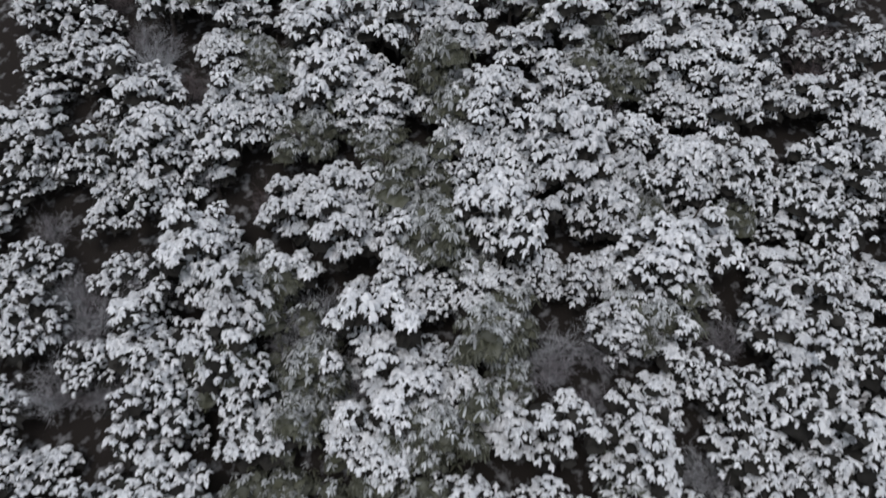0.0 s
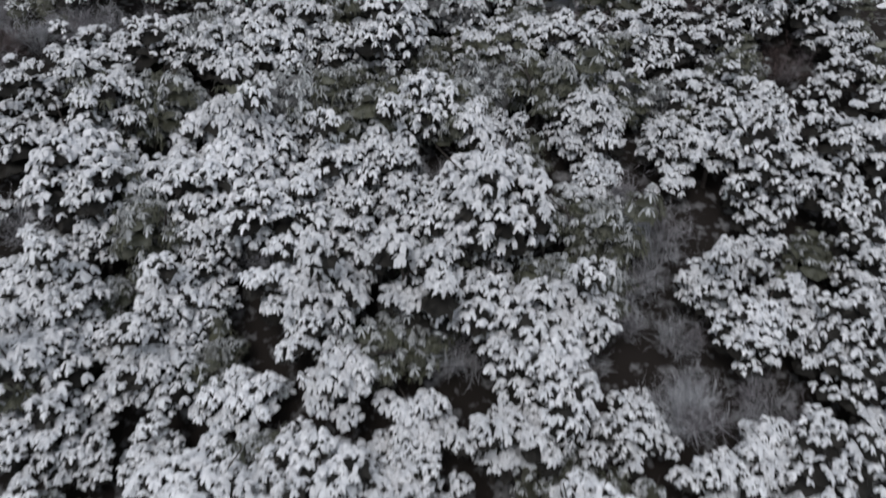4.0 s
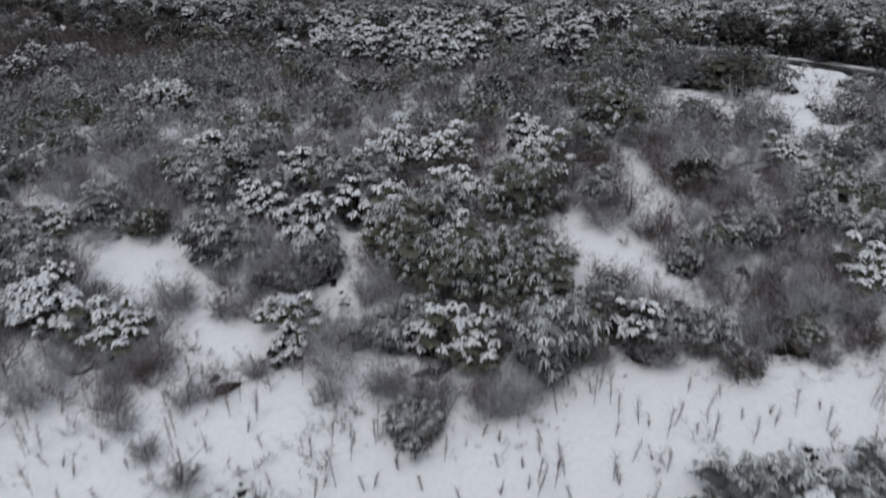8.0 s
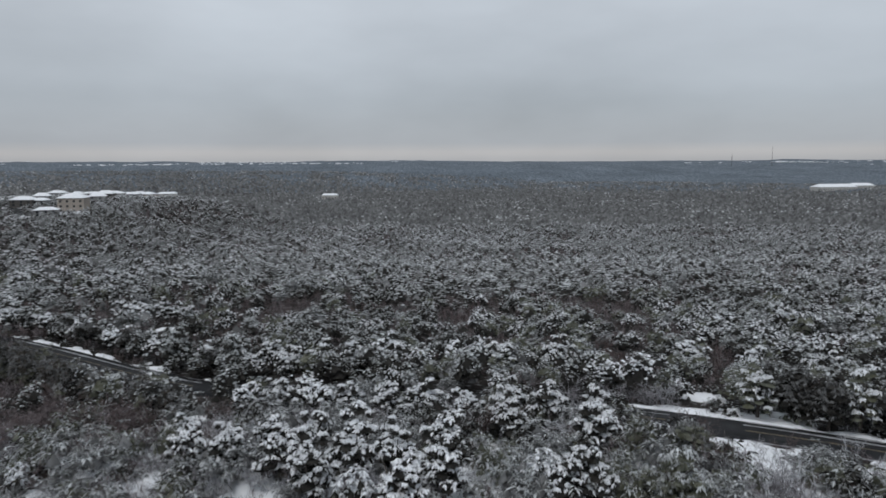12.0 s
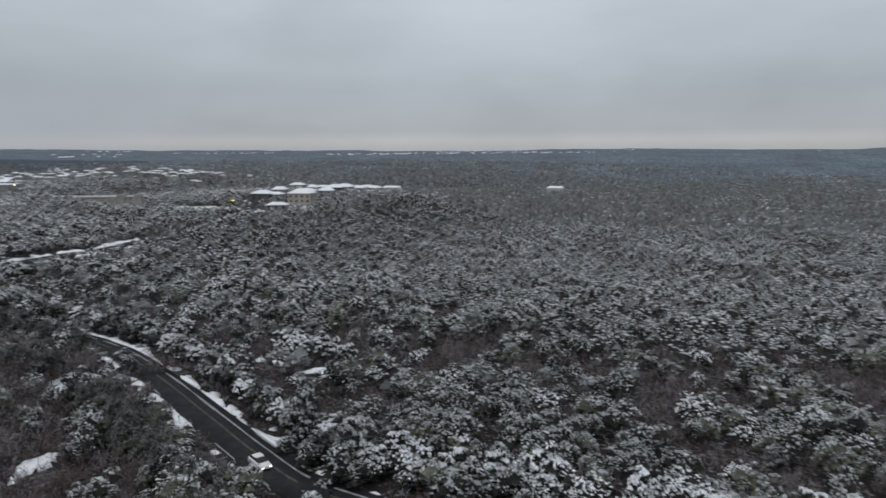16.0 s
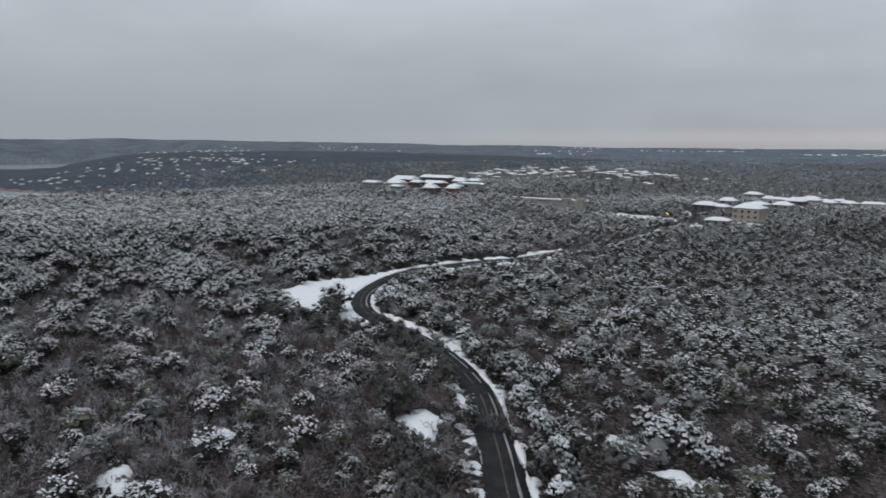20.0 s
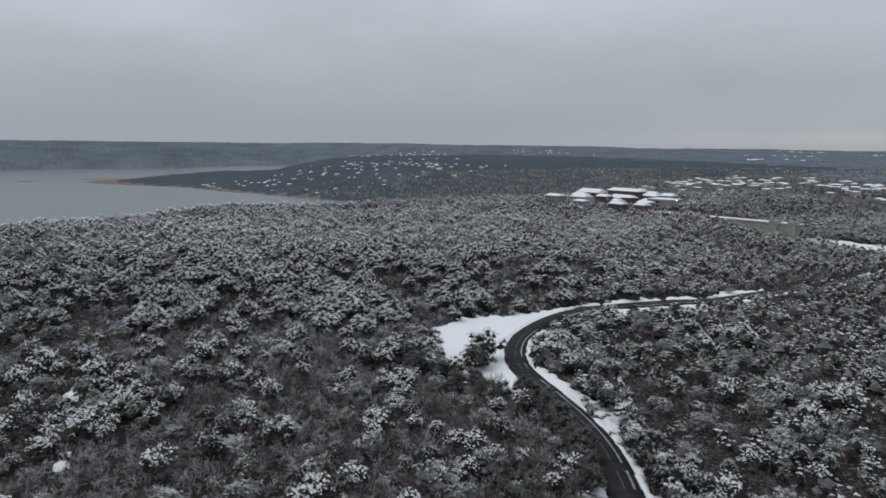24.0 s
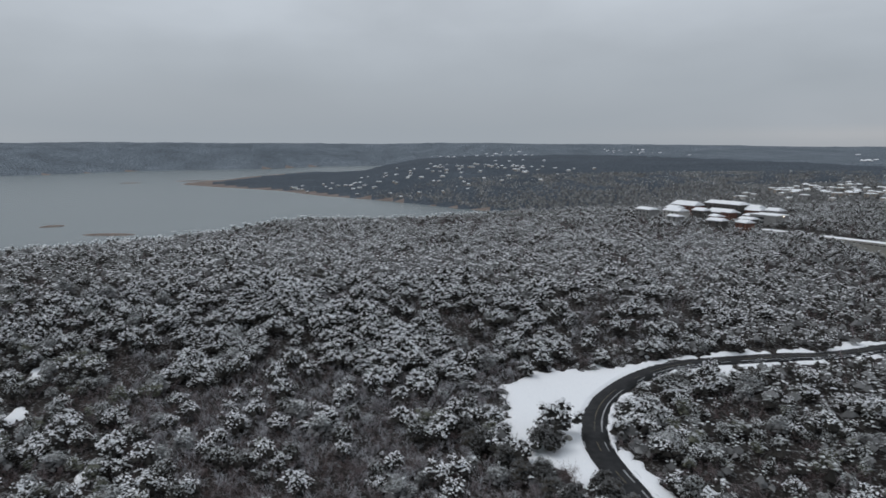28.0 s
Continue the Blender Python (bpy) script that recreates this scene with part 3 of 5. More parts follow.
def sprays(rng, c, d, length, width, droop, rich, belly=0.55):
    """Drooping pointed sprays from points c along d: four triangles each if rich, else two."""
    d = d / np.linalg.norm(d, axis=1)[:, None]
    side = np.cross(d, Z + 0.01 * rng.standard_normal(d.shape))
    side /= np.linalg.norm(side, axis=1)[:, None] + 1e-9
    up = np.cross(side, d)
    L, W = length[:, None], width[:, None]
    mid = c + d * L * belly - Z * (droop[:, None] * belly**2 * 0.7)
    tip = c + d * L - Z * droop[:, None]
    n = len(c)
    k = np.arange(n)
    if rich:
        v = np.stack([c, mid - side * W - up * W * 0.5, mid + up * W * 0.4, mid + side * W - up * W * 0.5, tip], 1).reshape(-1, 3)
        f = np.concatenate([np.stack([k * 5 + a for a in q], 1) for q in ((0, 1, 2), (0, 2, 3), (1, 4, 2), (2, 4, 3))])
    else:
        v = np.stack([c, mid - side * W, tip, mid + side * W], 1).reshape(-1, 3)
        f = np.concatenate([np.stack([k * 4 + a for a in q], 1) for q in ((0, 1, 2), (0, 2, 3))])
    return v, f


def caps(rng, c, r, n_side, h):
    """Small uneven caps: a fan round each point."""
    n = len(c)
    a = np.arange(n_side) * 2 * np.pi / n_side + rng.random((n, 1)) * 6.3
    rad = r[:, None] * (0.7 + 0.6 * rng.random((n, n_side)))
    ring = np.stack([c[:, None, 0] + rad * np.cos(a), c[:, None, 1] + rad * np.sin(a), c[:, None, 2] - h[:, None] * (0.7 + 0.6 * rng.random((n, n_side)))], -1)
    v = np.concatenate([c[:, None], ring], 1).reshape(-1, 3)
    k, j = np.meshgrid(np.arange(n) * (n_side + 1), np.arange(n_side), indexing="ij")
    f = np.stack([k, k + 1 + j, k + 1 + (j + 1) % n_side], -1).reshape(-1, 3)
    return v, f


def merge(pieces):
    vs, fs, at = [], [], 0
    for v, f in pieces:
        vs.append(v)
        fs.append(f + at)
        at += len(v)
    return np.concatenate(vs), np.concatenate(fs)


def crown_points(rng, n, r, h0, h1):
    """Clump middles over an uneven dome, and their outward directions."""
    k = np.arange(n) + 0.5
    cz = 1 - 1.18 * k / n
    a = k * 2.39996 + rng.random() * 6
    s = np.sqrt(np.clip(1 - cz**2, 0, 1))
    d = np.stack([s * np.cos(a), s * np.sin(a), cz], 1)
    lobes = 1 + 0.22 * np.sin(2 * a + rng.random() * 6) + 0.14 * np.sin(3 * a + rng.random() * 6)
    grow = (0.52 + 0.62 * rng.random(n)) * lobes
    c = d * grow[:, None] * np.array([r, r, (h1 - h0) * 0.62])
    c[:, 2] += h0 + (h1 - h0) * 0.36
    return c, d


def sphere_dirs(rng, n, top, low):
    """Even directions between two heights on a sphere."""
    k = np.arange(n) + 0.5
    cz = top + (low - top) * k / n
    a = k * 2.39996 + rng.random() * 6.3
    s = np.sqrt(np.clip(1 - cz**2, 0, 1))
    return np.stack([s * np.cos(a), s * np.sin(a), cz], 1)


def needles(rng, p, d, length, width):
    """One narrow triangle from each point."""
    d = d / (np.linalg.norm(d, axis=1)[:, None] + 1e-9)
    side = np.cross(d, Z + 0.3 * rng.standard_normal(d.shape))
    side /= np.linalg.norm(side, axis=1)[:, None] + 1e-9
    v = np.stack([p - side * width[:, None], p + d * length[:, None], p + side * width[:, None]], 1).reshape(-1, 3)
    return v, np.arange(3 * len(p)).reshape(-1, 3)


def fringe(rng, p, u, size, fingers, width, reach):
    """Tufts of drooping fingers that fan out from each point: the snow-weighted ends of a bough."""
    n = len(p)
    a = (np.arange(fingers) * 2 * np.pi / fingers + rng.random((n, 1)) * 6.3 + 0.35 * rng.standard_normal((n, fingers))).ravel()
    q, s = np.repeat(p, fingers, 0), np.repeat(size, fingers)
    d = np.stack([np.cos(a), np.sin(a), -0.30 + 0.25 * rng.standard_normal(len(a))], 1) + 0.55 * np.repeat(u, fingers, 0)
    ln = s * reach * (0.65 + 0.7 * rng.random(len(a)))
    q = q + 0.12 * s[:, None] * rng.standard_normal(q.shape)
    return q, d, ln, s * width * (0.7 + 0.6 * rng.random(len(a)))


def petals(c, d, length, width, droop):
    """Blunt drooping fingers of snow from points c along d: three triangles each."""
    d = d / (np.linalg.norm(d, axis=1)[:, None] + 1e-9)
    side = np.cross(d, Z + (0.011, 0.007, 0))
    side /= np.linalg.norm(side, axis=1)[:, None] + 1e-9
    L, W, D = length[:, None], side * width[:, None], Z * droop[:, None]
    mid, tip = c + d * L * 0.55 - D * 0.25, c + d * L - D
    v = np.stack([c, mid - W, tip - W * 0.55, tip + W * 0.55, mid + W], 1).reshape(-1, 3)
    k = np.arange(len(c))
    return v, np.concatenate([np.stack([k * 5 + a for a in q], 1) for q in ((0, 1, 4), (1, 2, 3), (1, 3, 4))])


def tufts(rng, p, u, size, fingers, width, droop):
    """Rosettes of fingers that spread from each point and hang down at their ends."""
    n = len(p)
    a = (np.arange(fingers) * 2 * np.pi / fingers + rng.random((n, 1)) * 6.3 + 0.3 * rng.standard_normal((n, fingers))).ravel()
    q, s = np.repeat(p, fingers, 0), np.repeat(size, fingers)
    d = np.stack([np.cos(a), np.sin(a), 0.12 + 0.2 * rng.standard_normal(len(a))], 1) + 0.45 * np.repeat(u, fingers, 0) * (1, 1, 0.2)
    ln = s * (0.7 + 0.5 * rng.random(len(a)))
    return petals(q + 0.1 * s[:, None] * rng.standard_normal(q.shape), d, ln, ln * width * (0.8 + 0.5 * rng.random(len(a))), ln * droop * (0.6 + 0.7 * rng.random(len(a))))


def laden(seed, r, h, lobes, count, leaves, load=1.0, lobe=0.33, fingers=7):
    """Foliage and snow of a heavily laden evergreen: round boughs apart from each other, each dark below and topped with drooping rosettes of snow."""
    rng = np.random.default_rng(seed)
    c, n = crown_points(rng, lobes, r * 0.78, 0.12 * h, h * 0.94)
    rl = r * lobe * (0.62 + 0.62 * rng.random(lobes))
    leaf = [caps(rng, c + Z * rl[:, None] * 0.1, rl * 0.8, 7, rl * 0.6), caps(rng, c + Z * rl[:, None] * 0.45, rl * 0.5, 6, rl * 0.25)]
    u = np.concatenate([sphere_dirs(rng, leaves, 0.75, -0.9) for _ in range(lobes)])
    q = np.repeat(rl, leaves)
    p = np.repeat(c, leaves, 0) + u * (q * 0.62)[:, None]
    ln = q * (0.35 + 0.3 * rng.random(len(q)))
    leaf.append(sprays(rng, p, u + 0.5 * rng.standard_normal(u.shape), ln, ln * 0.26, 0.5 * ln, False))
    low = 0.6 - 0.66 * np.clip(load * (0.4 + 0.75 * rng.random(lobes)), 0, 1)
    low = np.where(rng.random(lobes) < 0.9 * (1 - load) + 0.06, 0.8, low)
    u = np.concatenate([sphere_dirs(rng, count, 0.97, l) for l in low]) + 0.10 * rng.standard_normal((lobes * count, 3))
    q = np.repeat(rl, count)
    p = np.repeat(c, count, 0) + u * (q * (0.78 + 0.2 * rng.random(len(q))))[:, None] * (1, 1, 0.9)
    size = (0.23 + 0.16 * rng.random(len(q))) * (0.6 + 0.4 * q)
    keep = rng.random(len(q)) < 0.88
    p, u, size = p[keep], u[keep], size[keep]
    snow = [tufts(rng, p, u, size, fingers, 0.30, 0.95), caps(rng, p + Z * 0.05, size * 0.45, 5, size * 0.2)]
    return merge(leaf), merge(snow)


def weeping(seed, r, h, lobes, count, green, fingers=10):
    """Foliage and frost of a fine-leaved evergreen: boughs hung with thin drooping strands, of which a share stays green."""
    rng = np.random.default_rng(seed)
    c, n = crown_points(rng, lobes, r * 0.76, 0.10 * h, h * 0.94)
    rl = r * (0.30 if lobes > 20 else 0.38) * (0.65 + 0.6 * rng.random(lobes))
    leaf = [caps(rng, c + Z * rl[:, None] * 0.1, rl * 0.8, 7, rl * 0.6), caps(rng, c + Z * rl[:, None] * 0.45, rl * 0.5, 6, rl * 0.25)]
    u = np.concatenate([sphere_dirs(rng, count, 0.98, -0.7) for _ in range(lobes)]) + 0.15 * rng.standard_normal((lobes * count, 3))
    q = np.repeat(rl, count)
    p = np.repeat(c, count, 0) + u * (q * (0.6 + 0.45 * rng.random(len(q))))[:, None]
    size = (0.24 + 0.20 * rng.random(len(q))) * (0.6 + 0.4 * q)
    dark = rng.random(len(q)) < green + 0.45 * (u[:, 2] < 0.15) - 0.2 * (u[:, 2] > 0.6)
    leaf.append(tufts(rng, p[dark], u[dark], size[dark], fingers, 0.13, 0.9))
    w = ~dark
    return merge(leaf), tufts(rng, p[w] + Z * 0.04, u[w], size[w], fingers, 0.16, 0.9)


def evergreen(seed, r, h, lobes, snow_k, leaf_k, snowy=1.0, cap_sides=7, fine=True, leaf_top=0.55, wispy=0.0):
    """Foliage and snow of one evergreen: rounded boughs, dark below, drooping snow-laden tufts above.
    wispy is the share of fingers that stay green, on trees that hold only a dusting."""
    rng = np.random.default_rng(seed)
    c, n = crown_points(rng, lobes, r * 0.74, 0.18 * h, h * 0.92)
    rl = r * (0.62 if lobes < 6 else 0.46 if lobes < 11 else 0.36 if lobes < 16 else 0.30 if lobes < 24 else 0.26 if lobes < 50 else 0.21) * (0.6 + 0.75 * rng.random(lobes))
    leaf, snow = [], []
    leaf.append(caps(rng, c + Z * rl[:, None] * (0.0 if fine else 0.25), rl * (0.58 if fine else 0.9), 5 if fine else 4, rl * 0.9))
    if leaf_k:
        u = np.concatenate([sphere_dirs(rng, leaf_k, leaf_top, -0.8) for _ in range(lobes)])
        q = np.repeat(rl, leaf_k)
        p = np.repeat(c, leaf_k, 0) + u * (q * 0.7)[:, None]
        d = u + 0.5 * rng.standard_normal(u.shape) - (0, 0, 0.2)
        ln, wd = q * (0.45 + 0.35 * rng.random(len(q))), q * (0.13 + 0.09 * rng.random(len(q)))
        leaf.append(sprays(rng, p, d, ln, wd, 0.3 * ln, False) if fine else needles(rng, p, d, ln * 1.3, wd * 1.3))
    load = np.clip(snowy * (0.5 + 0.8 * rng.random(lobes)) - 0.3 * (n[:, 2] < 0.1), 0, 1)
    on = (load > 0.25) | (wispy > 0)
    cs, rs, ls = c[on], rl[on], load[on]
    if not len(cs):
        snow.append(caps(rng, c[:1], rl[:1] * 0.2, 4, rl[:1] * 0.1))
    elif fine:
        low = 0.9 - 0.85 * ls if wispy == 0 else np.full(len(ls), -0.3)
        u = np.concatenate([sphere_dirs(rng, snow_k, 0.97, l) for l in low])
        q = np.repeat(rs, snow_k)
        p = np.repeat(cs, snow_k, 0) + u * (q * (0.70 + 0.35 * rng.random(len(q))))[:, None] + 0.08 * q[:, None] * rng.standard_normal((len(q), 3))
        rest = rng.random(len(q)) < 0.77
        p, q, u = p[rest], q[rest], u[rest]
        size = q * (0.34 + 0.22 * rng.random(len(q)))
        if wispy:
            p, d, ln, wd = fringe(rng, p, u, size, 10, 0.13, 1.55)
            green = rng.random(len(p)) < wispy
            leaf.append(sprays(rng, p[green], d[green], ln[green], wd[green], 0.4 * ln[green], False))
            p, d, ln, wd = p[~green], d[~green], ln[~green], wd[~green]
            snow.append(sprays(rng, p, d, ln, wd * 1.2, 0.25 * ln, False))
        else:
            p, d, ln, wd = fringe(rng, p, u, size, 10, 0.19, 1.05)
            snow.append(sprays(rng, p, d, ln * 0.95, wd * 1.1, 0.65 * ln, False, 0.76))
    else:
        u = np.concatenate([sphere_dirs(rng, snow_k, 0.98, 0.9 - 1.15 * l) for l in ls])
        q = np.repeat(rs, snow_k)
        p = np.repeat(cs, snow_k, 0) + u * (q * (0.78 + 0.32 * rng.random(len(q))))[:, None] + 0.10 * q[:, None] * rng.standard_normal((len(q), 3))
        rest = rng.random(len(q)) < 0.80
        p, q, u = p[rest], q[rest], u[rest]
        size = q * (0.20 + 0.20 * rng.random(len(q)))
        if lobes < 6:
            snow.append(caps(rng, p, size * 1.15, 3, size * 0.3))
        else:
            p, d, ln, wd = fringe(rng, p, u, size, 3, 0.55, 1.15)
            snow.append(needles(rng, p, d - (0, 0, 0.15), ln, wd))
    return merge(leaf), merge(snow)


def limb(points, radii, sides=5):
    """A tapered bent stem through the points."""
    p = np.asarray(points, float)
    a = np.arange(sides) * 2 * np.pi / sides
    rings = [q + r * np.stack([np.cos(a), np.sin(a), 0 * a], 1) for q, r in zip(p, radii)]
    v = np.concatenate(rings)
    i, j = np.meshgrid(np.arange(len(p) - 1), np.arange(sides), indexing="ij")
    b, j2 = i * sides, (j + 1) % sides
    q = np.stack([b + j, b + j2, b + sides + j2, b + sides + j], -1).reshape(-1, 4)
    return v, np.concatenate([q[:, (0, 1, 2)], q[:, (0, 2, 3)]])


def trunk_shape(seed, h, r, limbs=4):
    rng = np.random.default_rng(seed + 50)
    lean = 0.12 * h * rng.standard_normal(2)
    pts = [(0, 0, -0.4), (0.1 * lean[0], 0.1 * lean[1], 0.15 * h), (0.6 * lean[0], 0.6 * lean[1], 0.45 * h), (lean[0], lean[1], 0.85 * h)]
    out = [limb(pts, (0.045 * h, 0.032 * h, 0.02 * h, 0.006 * h))]
    for k in range(limbs):
        a, z0 = rng.random() * 6.3, (0.2 + 0.5 * rng.random()) * h
        x0, y0 = lean * z0 / h
        e = np.array([math.cos(a), math.sin(a)]) * r * 0.8
        out.append(limb([(x0, y0, z0), (x0 + 0.5 * e[0], y0 + 0.5 * e[1], z0 + 0.12 * h), (x0 + e[0], y0 + e[1], z0 + 0.3 * h)], (0.016 * h, 0.011 * h, 0.004 * h), 4))
    return merge(out)


def twigs(seed, r, h, n, width):
    """A leafless crown: stems that fork upward into boughs, and a haze of short thin twigs along them."""
    rng = np.random.default_rng(seed + 90)
    stems = max(3, n // 45)
    a = rng.random(stems) * 6.3
    d = np.stack([np.cos(a), np.sin(a), 0.9 + 1.3 * rng.random(stems)], 1)
    d /= np.linalg.norm(d, axis=1)[:, None]
    length = h * (0.55 + 0.4 * rng.random(stems))
    base = 0.12 * r * rng.standard_normal((stems, 3)) * (1, 1, 0)
    out = [needles(rng, base, d, length, np.full(stems, width * 1.7))]
    m = max(8, n // 7)
    k = rng.integers(0, stems, m)
    u = 0.3 + 0.65 * rng.random(m)
    p = base[k] + d[k] * (length[k] * u)[:, None]
    e = d[k] * 0.5 + 0.7 * rng.standard_normal((m, 3)) * (1, 1, 0.55) + (0, 0, 0.25)
    e /= np.linalg.norm(e, axis=1)[:, None]
    reach = r * (0.3 + 0.45 * rng.random(m))
    out.append(needles(rng, p, e, reach, np.full(m, width * 1.15)))
    k = rng.integers(0, m, n)
    q = p[k] + e[k] * (reach[k] * (0.15 + 0.8 * rng.random(n)))[:, None]
    d2 = e[k] * 0.8 + 0.8 * rng.standard_normal((n, 3)) * (1, 1, 0.7) + (0, 0, 0.1)
    out.append(needles(rng, q, d2, r * (0.12 + 0.26 * rng.random(n)), np.full(n, width)))
    return merge(out)


def tree_thing(seed, r, h, leaf_mat, snowy, label, snow_mat=SNOW_LEAF):
    """One evergreen of its own: trunk with limbs, crown, and what lies on it."""
    top = new("tree" if h > 4.95 else "bush", None)
    tagged(top, label, "tree" if h > 4.95 else "bush")
    v, f = trunk_shape(seed, h, r)
    t = new("trunk", mesh("trunk", v, f, [BARK], smooth=True))
    t.parent = top
    frosty = snow_mat in (FROST, DUSTED)
    if frosty:
        (lv, lf), (sv, sf) = weeping(seed, r, h, 13 if r < 2.4 else 18 if r < 3.3 else 25, 20, 0.40 if leaf_mat == LEAF_OLIVE else 0.28)
    elif snowy < 0.7:
        (lv, lf), (sv, sf) = laden(seed, r, h, 18 if r < 2.4 else 26 if r < 3.3 else 36, 8, 9, snowy, 0.28, 6)
    else:
        (lv, lf), (sv, sf) = laden(seed, r, h, 12 if r < 2.4 else 17 if r < 3.3 else 22, 17, 14, snowy)
    o = new("crown", mesh("crown", lv, lf, [leaf_mat]))
    o.parent = top
    o = new("snow_load", mesh("snow_load", sv, sf, [snow_mat]))
    o.parent = top
    o["kind"] = "stuff"
    o["label"] = "frosted spray tips" if frosty else "fresh snow on the crown's sprays"
    return top


def scatter(x0, x1, y0, y1, gap, seed):
    """Uneven tree places over a rectangle."""
    rng = np.random.default_rng(seed)
    x, y = np.meshgrid(np.arange(x0, x1, gap), np.arange(y0, y1, gap * 0.88), indexing="ij")
    x = x + 0.5 * gap * (np.arange(x.shape[1]) % 2)
    x, y = (x + (rng.random(x.shape) - 0.5) * gap * 0.85).ravel(), (y + (rng.random(y.shape) - 0.5) * gap * 0.85).ravel()
    return x, y


def overlooked(x, y):
    """The stretch of the plan that the flight looks over."""
    low = np.where(x > -48, 18, np.where(x > -100, 180 + 0.8 * (-48 - x), np.where(x > -150, 222 - 0.6 * (-100 - x), 190 - 0.5 * (-150 - x))))
    return (y > low - 24) & (x < 50 + 0.64 * np.clip(y - 160, 0, 2000))


def forest(name, label, xs, ys, shapes, seed, sizes=(0.8, 1.25), sink=0.15, mats=(LEAF, SNOW_LEAF, TWIG, LEAF_OLIVE, FROST, DUSTED, TWIG_FROST)):
    """Many trees joined into one body of wood: shapes is a list of lists of (vertices, faces, slot)."""
    rng = np.random.default_rng(seed)
    # kinds run from dark to snowy and keep together in drifts
    pick = np.clip((0.55 * lump(xs, ys, 26, 30) + 0.35 * lump(xs, ys, 90, 31) + 0.05 - 0.55 * dim(xs, ys) + 0.75 * (rng.random(len(xs)) - 0.5)) * len(shapes), 0, len(shapes) - 1).astype(int)
    zs = ground(xs, ys)
    V, F, M, at = [], [], [], 0
    for s, shape in enumerate(shapes):
        some = np.where(pick == s)[0]
        if not len(some):
            continue
        a, k = rng.random(len(some)) * 6.3, sizes[0] + (sizes[1] - sizes[0]) * rng.random(len(some)) ** 1.3
        kz = k * (0.85 + 0.3 * rng.random(len(some)))
        for v, f, slot in shape:
            x = v[None, :, 0] * np.cos(a)[:, None] - v[None, :, 1] * np.sin(a)[:, None]
            y = v[None, :, 0] * np.sin(a)[:, None] + v[None, :, 1] * np.cos(a)[:, None]
            w = np.stack([x * k[:, None] + xs[some, None], y * k[:, None] + ys[some, None], v[None, :, 2] * kz[:, None] + zs[some, None] - sink], -1)
            V.append(w.reshape(-1, 3).astype(np.float32))
            F.append((f[None] + (np.arange(len(some)) * len(v))[:, None, None] + at).reshape(-1, 3).astype(np.int32))
            M.append(np.full(len(F[-1]), slot, np.int32))
            at += len(some) * len(v)
    ob = new(name, mesh(name, np.concatenate(V), np.concatenate(F), list(mats), np.concatenate(M)))
    return tagged(ob, label, "forest", kind="stuff")


def shape_of(seed, r, h, lobes, snow_k, leaf_k, snowy, sides, fine, slots=(0, 1), wispy=0.0):
    (lv, lf), (sv, sf) = evergreen(seed, r, h, lobes, snow_k, leaf_k, snowy, sides, fine, 0.55, wispy)
    return [(lv, lf, slots[0]), (sv, sf, slots[1])]


# near wood: each tree by itself
KINDS = [tree_thing(s, r, h, m, q, lab, sm) for s, r, h, m, q, lab, sm in (
    (1, 2.8, 6.0, LEAF, 1.0, "dark evergreen tree heavily laden with fresh snow", SNOW_LEAF),
    (2, 3.4, 6.8, LEAF, 1.0, "broad evergreen tree heavily laden with fresh snow", SNOW_LEAF),
    (3, 2.1, 4.6, LEAF, 0.95, "small evergreen tree capped with fresh snow", SNOW_LEAF),
    (4, 2.7, 6.6, LEAF, 0.75, "evergreen tree with snow on its upper boughs", SNOW_LEAF),
    (6, 3.2, 5.8, LEAF, 0.9, "spreading evergreen tree under drooping snow", SNOW_LEAF),
    (5, 2.9, 5.6, LEAF_OLIVE, 0.6, "olive-green evergreen tree with frosted drooping sprays", FROST))]
DULL = [tree_thing(s, r, h, m, q, lab, sm) for s, r, h, m, q, lab, sm in (
    (11, 2.6, 4.6, LEAF_OLIVE, 0.6, "grey-green evergreen dusted with frost beside the clearing", FROST),
    (12, 2.8, 4.8, LEAF_OLIVE, 0.6, "olive-dark evergreen with snow along its boughs", SNOW_LEAF),
    (13, 1.9, 3.0, DUSTED, 0.6, "low grey evergreen bush dusted with frost", FROST),
    (15, 3.0, 4.6, DUSTED, 0.6, "broad grey evergreen with frosted drooping sprays", FROST),
    (14, 2.3, 3.8, LEAF, 0.6, "dark evergreen bush with patches of snow", SNOW_LEAF))]
nx, ny = scatter(-38, 41, 22, 165, 3.8, 11)
ok = kept_open(nx, ny) < np.where(ny > 124, 0.12, np.where(ny > 111, -0.15, 0.05))
nx, ny = nx[ok], ny[ok]
rng = np.random.default_rng(21)
leafless = rng.random(len(nx)) < 0.07 + 0.30 * (ny > 120) + 0.5 * bare(nx, ny) + 0.85 * (lump(nx, ny, 9, 19) > 0.77) * (np.abs(ny - 98) > 13) + 0.25 * (np.abs(ny - 103) < 4)
ex, ey = nx[~leafless], ny[~leafless]
slope = np.where(ey < 112)[0]
bank = np.where(ey >= 112)[0]
near = slope[np.argsort(np.hypot(ex[slope] * 1.6, (ey[slope] - 70)))[:250]]
beyond = bank[np.argsort(np.hypot(ex[bank], (ey[bank] - 128)))[:220]]
rest = np.setdiff1d(np.arange(len(ex)), np.r_[near, beyond])
